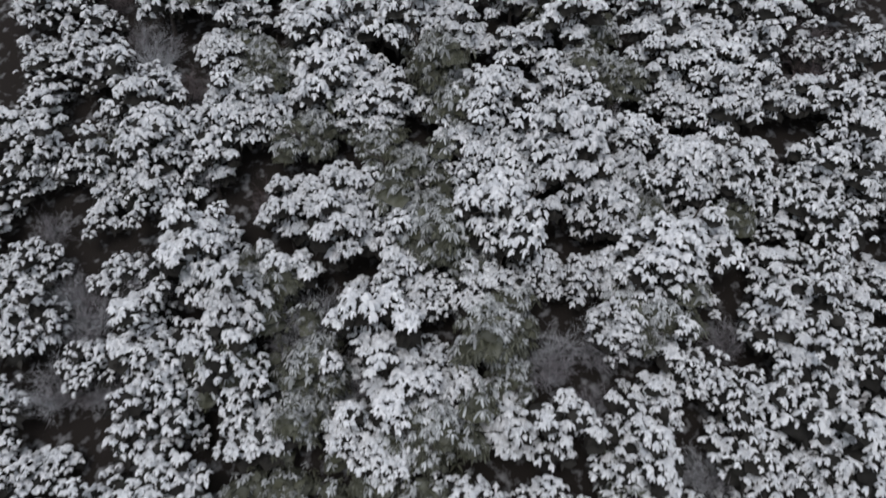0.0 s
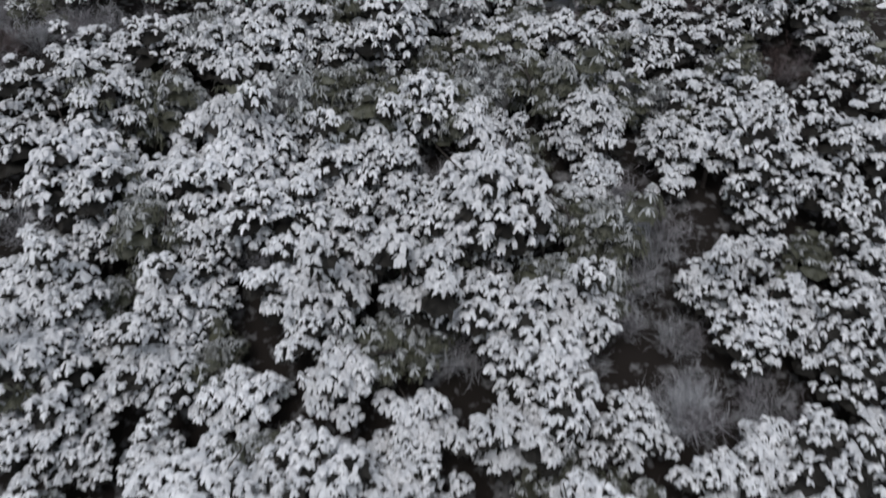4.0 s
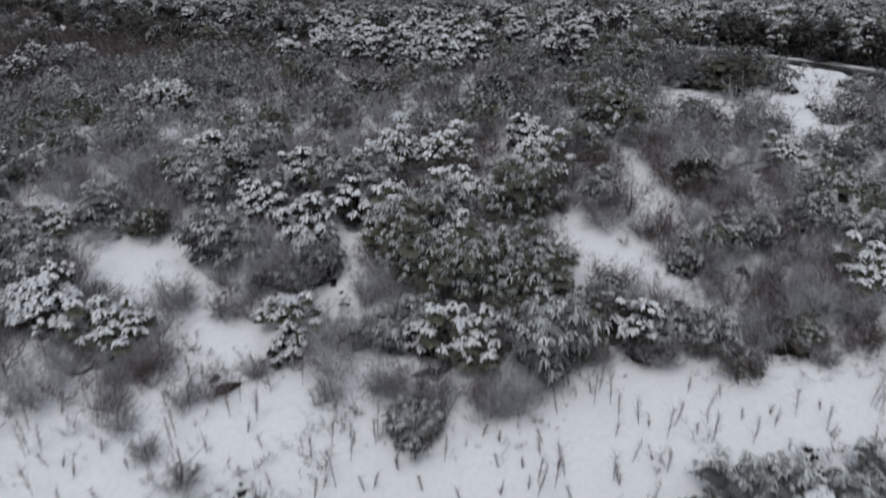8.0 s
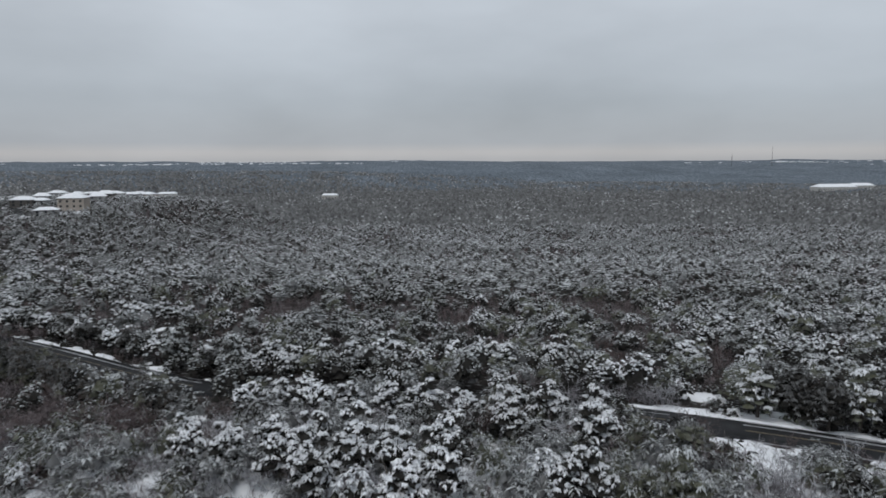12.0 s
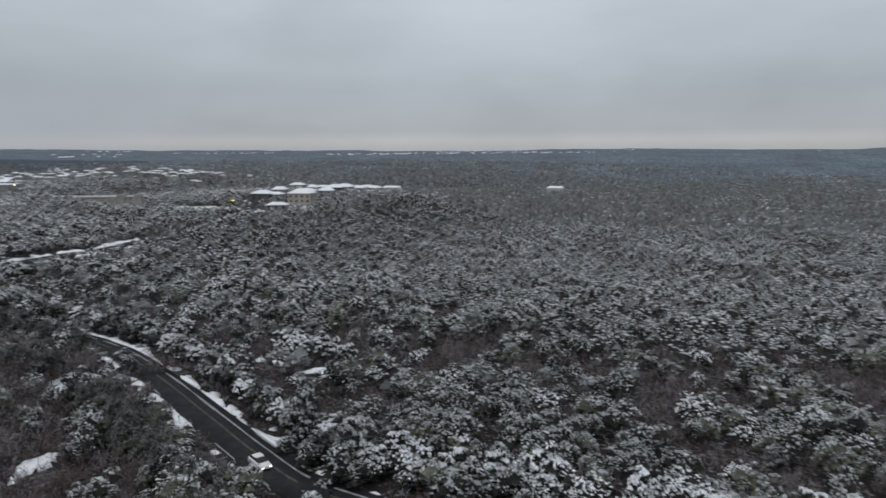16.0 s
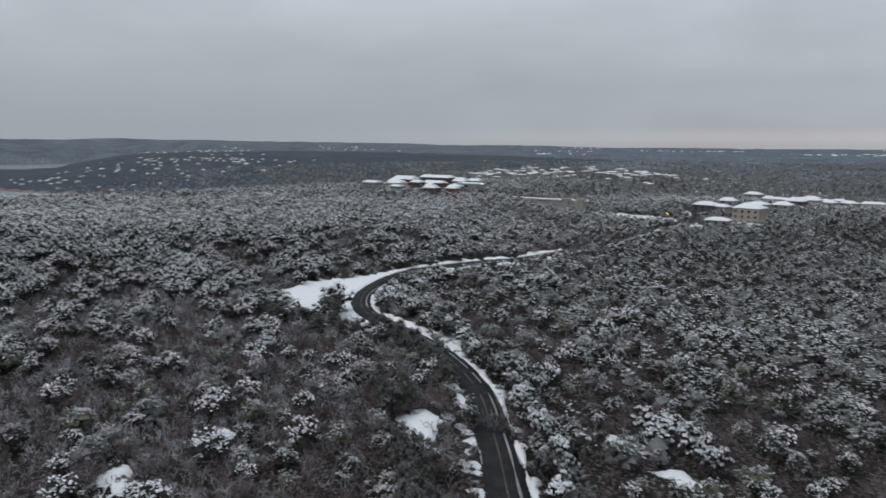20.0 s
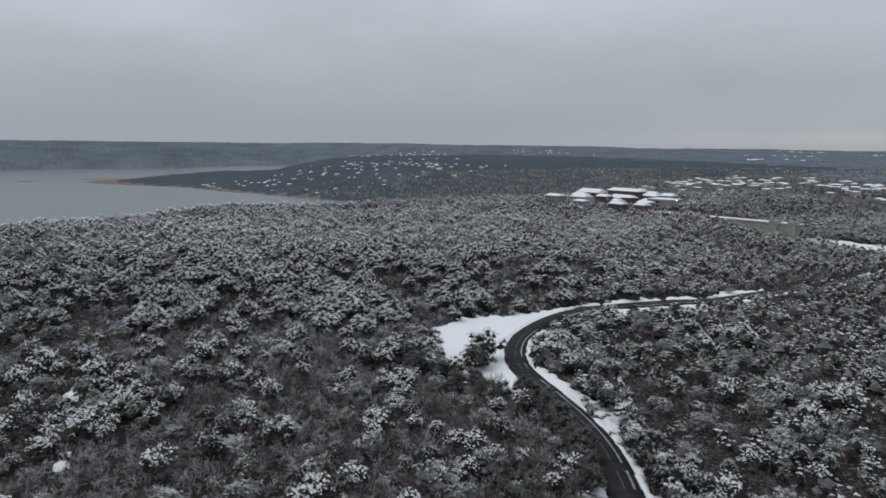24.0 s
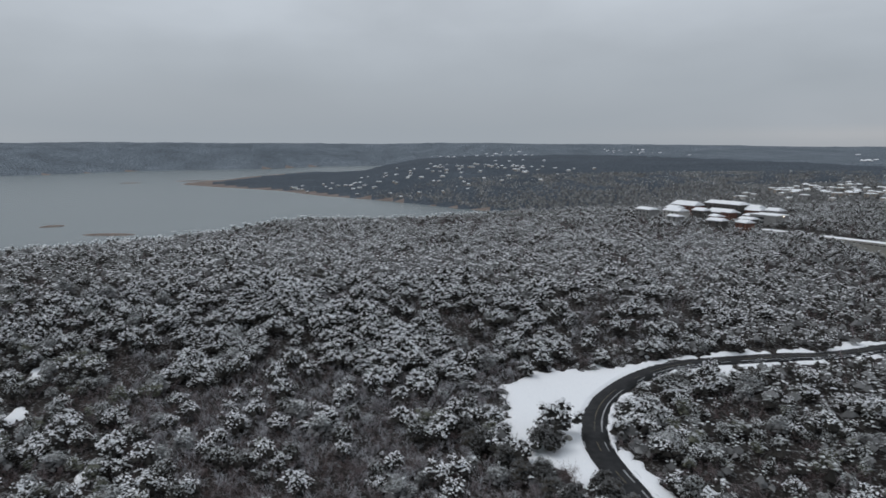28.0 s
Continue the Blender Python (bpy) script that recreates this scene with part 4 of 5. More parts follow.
for kinds, some, odds, group in ((KINDS, near, (0.17, 0.17, 0.15, 0.19, 0.15, 0.17), "evergreen trees on the slope"), (DULL, beyond, (0.22, 0.22, 0.18, 0.20, 0.18), "grey evergreens above the clearing")):
    for i in some:
        kind = kinds[rng.choice(len(kinds), p=odds)]
        if kinds is KINDS and ey[i] > 91 and rng.random() < 0.66:
            kind = DULL[rng.integers(4)]
        k = 0.72 + 0.62 * rng.random() ** 1.5
        m = pose(ex[i], ey[i], float(ground(ex[i], ey[i])) - 0.1, 0, 0, rng.random() * 360)
        one = copy_thing(kind, m)
        one.scale = (k, k, k * (0.85 + 0.3 * rng.random()))
        one["group"] = group
for kind in KINDS + DULL:
    for o in (*kind.children, kind):
        bpy.data.objects.remove(o)
KIND_ROWS = ((5, 3.0, 5.2, 0.6, (3, 4), 0.6), (4, 2.9, 6.0, 0.8, (0, 1), 0), (3, 2.2, 4.2, 0.85, (0, 1), 0), (1, 2.9, 5.4, 0.95, (0, 1), 0), (2, 3.4, 6.0, 0.9, (0, 1), 0))
full = []
for s, r, h, q, slots, w in KIND_ROWS:
    a, b = weeping(s, r, h, 13, 9, 0.4, 8) if w else laden(s, r, h, 14, 11, 7, q, 0.36, 6)
    full.append([(*a, slots[0]), (*b, slots[1])])
forest("near_wood", "snow-laden evergreen scrub along the slope's flanks", ex[rest], ey[rest], full, 31)
bare_near = [[(*twigs(s, 2.5, 4.0, 1300, 0.014), 2 if s == 0 else 6)] for s in range(4)]
forest("bare_shrubs", "leafless grey-brown shrubs dusted with frost", nx[leafless], ny[leafless], bare_near, 32)

tx, ty = scatter(-40, 60, 102, 215, 2.2, 15)
rng = np.random.default_rng(25)
o = opening(tx, ty)
ok = (o > -0.8) & (o < 0.75) & (np.abs(road_distance(tx, ty)) > 5) & (rng.random(len(tx)) < np.where(o > 0.25, 0.10 + 0.16 * (tx < 2) + 0.2 * (ty > 150), np.where(ty > 119, 0.75, 0.35)))
bare_low = [[(*twigs(10 + s, 1.1, 2.2, 150, 0.014), 2 if s == 0 else 6)] for s in range(4)]
forest("low_brush", "low leafless brush standing up through the snow", tx[ok], ty[ok], bare_low, 38, (0.6, 1.4))

tx, ty = scatter(-44, 62, 121, 212, 2.7, 16)
o = opening(tx, ty)
ok = (o < 0.0) & (np.abs(road_distance(tx, ty)) > 6) & (rng.random(len(tx)) < 0.62 + 0.3 * (ty < 155))
thick = [[(*twigs(14 + s, 1.5, 2.7, 170, 0.015), 2 if s < 2 else 6)] for s in range(4)]
forest("grey_thicket", "grey-brown leafless thicket between evergreens", tx[ok], ty[ok], thick, 48, (0.8, 1.6))

# brush and small bushes that break up the edges of the snow
bx, by = scatter(-300, 110, 165, 340, 2.1, 18)
o = opening(bx, by)
rng = np.random.default_rng(26)
ok = (np.abs(road_distance(bx, by)) > 4.4) & (o > -0.2) & (o < np.where(bx < -178, 0.08, 0.55)) & (rng.random(len(bx)) < np.where(o < 0.2, 0.8, 0.42))
edge_shapes = [[(*twigs(70, 1.1, 1.6, 60, 0.03), 2)], shape_of(150, 1.1, 1.5, 6, 4, 2, 0.5, 3, False, (0, 4)), [(*twigs(71, 1.3, 1.9, 70, 0.03), 6)], shape_of(151, 1.2, 1.8, 7, 4, 2, 0.6, 3, False, (5, 1))]
forest("verge_brush", "low brush and bushes along the edges of the snow", bx[ok], by[ok], edge_shapes, 43, (0.6, 1.3))

# middle distance
def nearer(x, y):
    """Share of the fuller trees: it fades out over a wide uneven edge, where the simpler far wood takes over."""
    edge = 90 * (lump(x, y, 45, 33) - 0.5)
    return step(440, 270, y + edge) * step(-375, -305, x + 0.4 * edge) * step(185, 115, x + 0.4 * edge)


def roadside(x, y):
    """The strip below the road where only low brush grows."""
    d = road_distance(x, y)
    return (d > 0) & (d < 7.5) & (x > -100) & (x < -36)


sx, sy = scatter(-112, -26, 215, 290, 2.0, 19)
ok = roadside(sx, sy) & (road_distance(sx, sy) > 4.6)
forest("roadside_brush", "low brown brush below the road", sx[ok], sy[ok], [[(*twigs(75 + s, 1.2, 1.7, 70, 0.026), 2 if s < 3 else 6)] for s in range(4)], 44, (0.7, 1.3))
MID_ROWS = ((0.45, (0, 4)), (0.55, (3, 4)), (0.65, (0, 4)), (0.6, (0, 1)), (0.6, (5, 4)), (0.6, (0, 1)), (0.75, (0, 1)))
mid_shapes = [shape_of(60 + s, 2.3 + 0.14 * s, 4.4 + 0.18 * s, 19, 9, 2, q, 3, False, slots) for s, (q, slots) in enumerate(MID_ROWS)]
mx, my = scatter(-385, 195, 18, 470, 4.3, 12)
inner = (mx > -38) & (mx < 41) & (my > 22) & (my < 165)
ok = (np.random.default_rng(27).random(len(mx)) < nearer(mx, my)) & (~inner) & overlooked(mx, my) & (kept_open(mx, my) < 0.05) & (plateau_edge(mx, my) > -130)
mx, my = mx[ok], my[ok]
rng = np.random.default_rng(22)
clear = roadside(mx, my)
mx, my = mx[~clear], my[~clear]
leafless = rng.random(len(mx)) < 0.20 + 0.60 * bare(mx, my)
grey = (mx > -62) & (my < 226)
a = ~leafless & ~grey
forest("middle_wood", "snow-covered evergreen scrub on the plateau", mx[a], my[a], mid_shapes, 33, (0.65, 1.4))
bare_mid = [[(*twigs(20 + s, 2.5, 3.9, 200, 0.034), 6 if s > 2 else 2)] for s in range(4)]
a = leafless & ~grey
forest("bare_scrub", "leafless brownish scrub with frosted twigs", mx[a], my[a], bare_mid, 34, (0.7, 1.4))
qx, qy = scatter(-270, -45, 185, 300, 3.0, 29)
ok = (kept_open(qx, qy) < -0.05) & (road_distance(qx, qy) > 6) & (rng.random(len(qx)) < 0.4 + 0.6 * bare(qx, qy)) & overlooked(qx, qy)
forest("brown_thicket", "grey-brown leafless thicket filling the wood below the road", qx[ok], qy[ok], [[(*twigs(130 + s, 1.9, 2.9, 95, 0.042), 6 if s else 2)] for s in range(4)], 49, (0.7, 1.4))
gx, gy = scatter(-62, 92, 150, 228, 3.3, 17)
ok = ~roadside(gx, gy) & (gy > np.where((gx > -38) & (gx < 41), 163, 150)) & overlooked(gx, gy) & (kept_open(gx, gy) < 0.08)
gx, gy = gx[ok], gy[ok]
leafless = rng.random(len(gx)) < 0.26 + 0.25 * bare(gx, gy) + 0.4 * dim(gx, gy)
frosted_shapes = [shape_of(120 + s, 2.3, 3.3 + 0.25 * s, 13, 4, 2, q, 4, True, slots, w) for s, (q, slots, w) in enumerate(((0.8, (0, 4), 0.55), (0.9, (3, 4), 0.45), (0.8, (5, 4), 0.4), (0.9, (5, 4), 0.3), (0.7, (0, 1), 0)))]
forest("frosted_scrub", "grey frosted scrub between snowy clearings", gx[~leafless], gy[~leafless], frosted_shapes, 40, (0.6, 1.4))
bare_grey = [[(*twigs(25 + s, 2.4, 3.4, 360, 0.03), 6)] for s in range(4)]
shed = leafless & (dim(gx, gy) > 0.3)
leafless = leafless & ~shed
forest("frosted_brush", "leafless grey brush thick with frost", gx[leafless], gy[leafless], bare_grey, 41, (0.7, 1.3))
forest("dark_brush", "dark leafless brush that has shed its frost", gx[shed], gy[shed], [[(*twigs(25 + s, 2.4, 3.6, 300, 0.03), 2)] for s in range(4)], 47, (0.8, 1.4))

# farther wood
far_shapes = [shape_of(80 + s, 2.1, 3.9, 3, 5, 0, q, 3, False, slots) for s, (q, slots) in enumerate(((0.55, (0, 4)), (0.6, (5, 4)), (0.65, (0, 4)), (0.75, (5, 4)), (0.7, (0, 1)), (0.8, (5, 1))))]
fx, fy = scatter(-700, 360, 30, 800, 4.7, 13)
inner = np.random.default_rng(28).random(len(fx)) < nearer(fx, fy)
sight = overlooked(fx, fy) & (plateau_edge(fx, fy) > -60 - 100 * (fy > 300))
ok = (~inner) & (~built(fx, fy)) & sight & (ground(fx, fy) > LAKE + 2) & (kept_open(fx, fy) < 0.05)
fx, fy = fx[ok], fy[ok]
rng = np.random.default_rng(23)
leafless = rng.random(len(fx)) < 0.08 + 0.45 * bare(fx, fy)
forest("far_wood", "snow-dusted wood covering the plateau and valley", fx[~leafless], fy[~leafless], far_shapes, 35, (0.75, 1.55))
bare_far = [[(*twigs(40 + s, 2.2, 3.6, 22, 0.14), 2)] for s in range(4)]
forest("far_bare_wood", "leafless brown wood between evergreens", fx[leafless], fy[leafless], bare_far, 36)


# the slopes on either side of the flight
wx, wy = scatter(-190, 190, -20, 330, 4.8, 20)
inner = (wx > -40) & (wx < 43) & (wy > 20) & (wy < 167)
ok = ~overlooked(wx, wy) & ~inner & (ground(wx, wy) > LAKE + 2) & (opening(wx, wy) < 0.05)
wx, wy = wx[ok], wy[ok]
band = (np.abs(wx - 2) + 30 * (lump(wx, wy, 25, 34) - 0.5) < 88) & (wy < 185)
flank_shapes = [shape_of(90 + s, 2.9, 5.2, 9, 7, 0, 0.95, 3, False, (0, 1)) for s in range(4)]
forest("flank_wood", "snow-dusted wood on the bluff's flanks", wx[~band], wy[~band], far_shapes, 45, (0.8, 1.5))
forest("slope_wood", "snow-laden evergreen wood beside the slope", wx[band], wy[band], flank_shapes, 46, (0.8, 1.4))


def dome_tree(seed, r, h, slot):
    rng = np.random.default_rng(seed)
    a = caps(rng, np.array([[0, 0, h * 0.95]]), np.array([r]), 5, np.array([h * 0.9]))
    b = caps(rng, np.array([[0.1 * r, 0.2 * r, h * 1.02]]), np.array([r * 0.42]), 3, np.array([h * 0.2]))
    return [(*a, 5), (*b, slot)]


dx, dy = scatter(-2000, 1300, -150, 1900, 7.6, 14)
inner = (dx > -700) & (dx < 360) & (dy < 800) & overlooked(dx, dy) & (dy > 22)
ok = (~inner) & (~built(dx, dy)) & (np.hypot(dx + 60, dy - 215) < 1700) & (ground(dx, dy) > LAKE + 3) & (overlooked(dx, dy) | ((np.hypot(dx + 60, dy - 215) < 420) & ~overlooked(dx, dy + 30) & ~overlooked(dx + 25, dy) & ~overlooked(dx - 25, dy)))
flank = (np.abs(dx) < 188) & (dy > -20) & (dy < 330) & ~overlooked(dx, dy)
ok = ok & ~flank
forest("distant_wood", "distant snow-dusted wood over rolling hills", dx[ok], dy[ok], [dome_tree(s, 3.1, 4.2, 4 if s > 3 else 5) for s in range(5)], 37, (0.6, 1.5))

# ---- single trees that stand out ----
def special(x, y, r, h, mat, snowy, seed, label, group="", snow_mat=SNOW_LEAF):
    t = tree_thing(seed, r, h, mat, snowy, label, snow_mat)
    t.matrix_basis = pose(x, y, float(ground(x, y)) - 0.1, 0, 0, seed * 40)
    if group:
        t["group"] = group
    return t


for x, y, r, h, mat, snowy, seed, lab in (
        (5, 136, 4.6, 7.4, LEAF_OLIVE, 0.5, 201, "large olive-green evergreen standing above the snowy clearing"),
        (10.5, 136.5, 4.0, 6.4, LEAF_OLIVE, 0.5, 206, "olive-green evergreen leaning against a larger one"),
        (0.5, 138, 3.6, 6.4, LEAF_OLIVE, 0.5, 207, "olive-green evergreen with frosted sprays"),
        (13.5, 131.5, 2.8, 4.0, LEAF_OLIVE, 0.5, 208, "low dark green bush at the clearing's edge"),
        (1.5, 132.5, 2.4, 3.4, DUSTED, 0.5, 283, "grey-green bush at the foot of a large evergreen"),
        (2, 146, 3.2, 5.0, DUSTED, 0.5, 284, "broad grey evergreen dusted with frost"),
        (9.8, 147.5, 4.5, 7.0, LEAF_OLIVE, 0.5, 285, "large dark olive evergreen with frosted sprays"),
        (-5.5, 149.5, 3.9, 5.8, DUSTED, 0.5, 286, "broad grey evergreen dusted with frost"),
        (-19, 152.5, 2.3, 4.8, LEAF, 0.5, 287, "slim dark evergreen among grey brush"),
        (-31, 146, 3.2, 4.0, DUSTED, 0.5, 293, "wide grey bush dusted with frost"),
        (28.5, 153.5, 2.4, 4.6, LEAF, 0.6, 294, "dark evergreen bush beside a strip of snow"),
        (-46, 150, 3.4, 4.2, DUSTED, 0.5, 296, "wide grey bush dusted with frost"),
        (-43, 145, 2.8, 3.6, DUSTED, 0.5, 297, "grey bush dusted with frost"),
        (38, 147, 3.2, 4.2, DUSTED, 0.5, 298, "wide grey bush dusted with frost"),
        (40.5, 152, 3.2, 4.4, LEAF_OLIVE, 0.5, 299, "olive-grey bush dusted with frost"),
        (43, 144, 3.0, 4.0, DUSTED, 0.5, 300, "grey bush dusted with frost"),
        (24.5, 140.5, 2.0, 2.6, LEAF, 0.6, 295, "low dark bush on the snow"),
        (-10, 153, 3.4, 4.8, LEAF_OLIVE, 0.5, 288, "olive-grey bush dusted with frost"),
        (21.5, 133, 2.6, 2.8, LEAF, 0.5, 289, "low dark bush on the snow"),
        (-2, 90, 3.8, 6.4, LEAF_OLIVE, 0.5, 203, "olive-green evergreen among white snow-laden trees"),
        (4, 91, 3.2, 5.6, LEAF_OLIVE, 0.6, 209, "olive-grey evergreen among white snow-laden trees")):
    special(x, y, r, h, mat, snowy, seed, lab, "", FROST)
special(-29.5, 131.5, 3.5, 4.6, LEAF, 0.8, 202, "round evergreen bush piled with fresh snow")
special(-204.5, 288.8, 5.7, 7.8, LEAF, 0.5, 204, "dark rounded bush alone on the snowy roadside", "", DUSTED)
special(-213.5, 294.5, 6.0, 10.4, LEAF, 0.5, 205, "tall dark bush piled with snow on the snowy roadside")
for n, (x, y) in enumerate(((-80, 304), (-74, 305), (-68, 303), (-86, 306), (-20, 249), (-8, 250), (4, 249), (22, 246), (46, 250), (56, 246), (66, 243), (-30, 252), (-38, 253), (-14, 246.5), (-25, 247.5), (12, 243))):
    special(x, y, 2.6 + 0.35 * (n % 3), 6.0 + 0.7 * (n % 2), LEAF, 0.5, 210 + n, "dark evergreen with snow on its upper boughs beside the road", "roadside evergreens")


for n, (x, y, r, h) in enumerate(((-21, 202.5, 2.9, 7.2), (-17, 206, 2.8, 6.4), (-13, 199.5, 3.0, 7.0), (-9, 193.5, 2.9, 7.4), (-5.5, 198, 3.0, 7.4), (-12, 207.5, 2.7, 6.2), (-6, 206, 2.8, 6.6), (0.5, 189, 2.9, 7.0),
                                  (-1, 199, 2.8, 6.8), (4.5, 194, 2.8, 6.6), (4, 204, 2.7, 6.0), (17.8, 188.5, 3.4, 8.0), (-27, 206, 2.6, 5.8), (-30, 212, 2.5, 5.4))):
    special(x, y, r, h, LEAF, 0.5, 240 + n, "tall dark evergreen with snow-laden boughs", "evergreens before the road")
for n in range(10):
    x = -27 + 5.6 * n
    y = float(np.interp(-x, -ROAD_LINE[:, 0], ROAD_LINE[:, 1])) - (11.5 if x < 8 else 8.0)
    special(x, y, 2.6 + 0.3 * (n % 3), 5.2 + 0.5 * (n % 2), LEAF_OLIVE if x < -33 else LEAF, 0.45, 260 + n, "dense evergreen screening the road", "evergreens screening the road", DUSTED if x < -33 else SNOW_LEAF)
ROW = [tree_thing(350 + k, 2.3 + 0.2 * k, 5.8 + 0.25 * k, m, 0.5, "brownish-olive evergreen standing below the road", DUSTED) for k, m in enumerate((LEAF_BROWN, LEAF, LEAF_BROWN))]
for n in range(30):
    x = -46 - 3.1 * n
    y = float(np.interp(-x, -ROAD_LINE[:, 0], ROAD_LINE[:, 1])) - 20.5 - 0.07 * (-60 - x) - 2.5 * math.sin(3.1 * n)
    if opening([x + 8], [y])[0] > -0.25:
        continue
    one = copy_thing(ROW[n % 3], pose(x + 8, y, float(ground(x + 8, y)) - 0.1, 0, 0, 83 * n))
    one.scale = (1, 1, 0.92 + 0.16 * (n * 7 % 5) / 4 + 0.2 * (x < -78))
    one["group"] = "evergreens below the road"
for kind in ROW:
    for o in (*kind.children, kind):
        bpy.data.objects.remove(o)
for n, (x, y, r, h) in enumerate(((-73, 249, 3.2, 5.4), (-78, 245.5, 3.0, 5.0), (-66, 246.5, 2.9, 4.8), (-70, 243, 3.0, 5.2), (-88, 230, 2.8, 5.0), (-57, 242, 2.3, 4.2))):
    special(x, y, r, h, LEAF_OLIVE, 0.5, 340 + n, "olive-green evergreen clump below the road", "evergreens below the road", DUSTED)
EDGE = [tree_thing(420 + k, r, h, m, q, lab, f) for k, (r, h, m, q, lab, f) in enumerate((
    (2.7, 6.2, LEAF, 0.6, "dark evergreen with snow-laden top close beside the road", SNOW_LEAF), (3.0, 6.8, LEAF, 0.5, "dark evergreen with frosted top close beside the road", FROST),
    (2.5, 5.6, LEAF, 0.6, "dark round evergreen close beside the road", DUSTED), (2.5, 5.8, LEAF_BROWN, 0.5, "brownish evergreen close below the road", DUSTED), (2.8, 6.4, LEAF, 0.45, "dark evergreen close below the road", DUSTED)))]
for n in range(50):
    north = n < 36
    x = -37 - 4.1 * n if north else -126 - 4.3 * (n - 36)
    k = int(np.argmin(np.abs(ROAD_LINE[:, 0] - x) + 9 * (ROAD_LINE[:, 1] > 345)))
    off = (-8.6 - 3.0 * (x < -155) - 1.2 * math.sin(2.7 * n)) if north else 7.4 + 1.0 * math.sin(2.7 * n)
    px, py = ROAD_LINE[k] + off * ROAD_SIDE[k]
    one = copy_thing(EDGE[n % 3 if north else 3 + n % 2], pose(px, py, float(ground(px, py)) - 0.1, 0, 0, 67 * n))
    scale = 0.88 + 0.3 * (n * 5 % 7) / 6
    one.scale = (scale, scale, scale)
    one["group"] = "evergreens lining the road"
for n in range(11):
    u = n / 10
    px, py = -170 - 46 * u + 1.2 * math.sin(3.3 * n), 289 - 22 * u ** 0.8 + 1.5 * math.cos(2.1 * n)
    one = copy_thing(EDGE[3 + n % 2], pose(px, py, float(ground(px, py)) - 0.1, 0, 0, 67 * n))
    one["group"] = "evergreens at the edge of the snowy ground"
for kind in EDGE:
    for o in (*kind.children, kind):
        bpy.data.objects.remove(o)
special(0, 181, 1.9, 5.4, LEAF_OLIVE, 0.4, 280, "slim olive-grey tree with a bare leaning trunk", "", FROST)
for n, (x, y, r, h, m, f, lab) in enumerate((
        (21.5, 167, 4.7, 6.6, LEAF_OLIVE, FROST, "broad olive-green bush dusted with frost"), (39.5, 182, 4.4, 6.4, LEAF_OLIVE, DUSTED, "large brownish evergreen between snowy clearings"),
        (34, 184, 2.8, 5.0, DUSTED, DUSTED, "brownish-grey evergreen between snowy clearings"), (27, 189.5, 3.2, 6.8, LEAF_OLIVE, FROST, "olive-green evergreen dusted with frost"),
        (24, 178, 1.7, 2.6, LEAF, SNOW_LEAF, "small snow-covered bush standing on the snow"), (31, 200, 3.0, 5.4, LEAF_OLIVE, DUSTED, "brownish-olive evergreen near the road"),
        (22, 205, 3.2, 6.0, LEAF, SNOW_LEAF, "dark evergreen with snow on its upper boughs"), (-32, 184.5, 1.8, 3.0, LEAF, DUSTED, "dark low bush with little snow on it"), (12, 209, 3.0, 5.8, LEAF, SNOW_LEAF, "dark evergreen with snow on its upper boughs"))):
    special(x, y, r, h, m, 0.55, 380 + n, lab, "", f)
for n in range(12):
    x = 46 + 3.9 * n
    y = float(np.interp(-x, -ROAD_LINE[:, 0], ROAD_LINE[:, 1])) + 6.6 + 1.0 * math.sin(2.1 * n)
    special(x, y, 3.3 + 0.3 * (n % 3), 7.8 + 0.7 * (n % 2), LEAF if n % 3 else LEAF_OLIVE, 0.4, 395 + n, "dark olive evergreen close behind the road", "evergreens behind the road", DUSTED if n % 3 else SNOW_LEAF)


def bare_tree(seed, r, h, label, mat=TWIG, count=800):
    top = new("bare_tree", None)
    tagged(top, label, "tree")
    v, f = trunk_shape(seed, min(h, 3.4), min(r, 2.4), 7)
    t = new("trunk", mesh("trunk", v, f, [BARK], smooth=True))
    t.parent = top
    v, f = twigs(seed, r, h, count, 0.018)
    c = new("twig_crown", mesh("twig_crown", v, f, [mat]))
    c.parent = top
    return top


def sapling(seed, h):
    top = new("sapling", None)
    tagged(top, "thin leafless sapling standing in deep snow", "sapling", "saplings in the snowy clearing")
    rng = np.random.default_rng(seed)
    bend = 0.15 * h * rng.standard_normal(2)
    v, f = limb([(0, 0, -0.2), (bend[0] * 0.3, bend[1] * 0.3, 0.5 * h), (bend[0], bend[1], h)], (0.024, 0.017, 0.006), 4)
    s = new("stem", mesh("stem", v, f, [BARK], smooth=True))
    s.parent = top
    n = 48
    u = 0.35 + 0.6 * rng.random(n)
    p = np.stack([bend[0] * u, bend[1] * u, h * u], 1)
    d = rng.standard_normal((n, 3)) * (0.6, 0.6, 0.2) + (0, 0, 0.8)
    v, f = needles(rng, p, d, h * (0.15 + 0.25 * rng.random(n)), np.full(n, 0.012))
    c = new("twig_crown", mesh("twig_crown", v, f, [TWIG]))
    c.parent = top
    return top


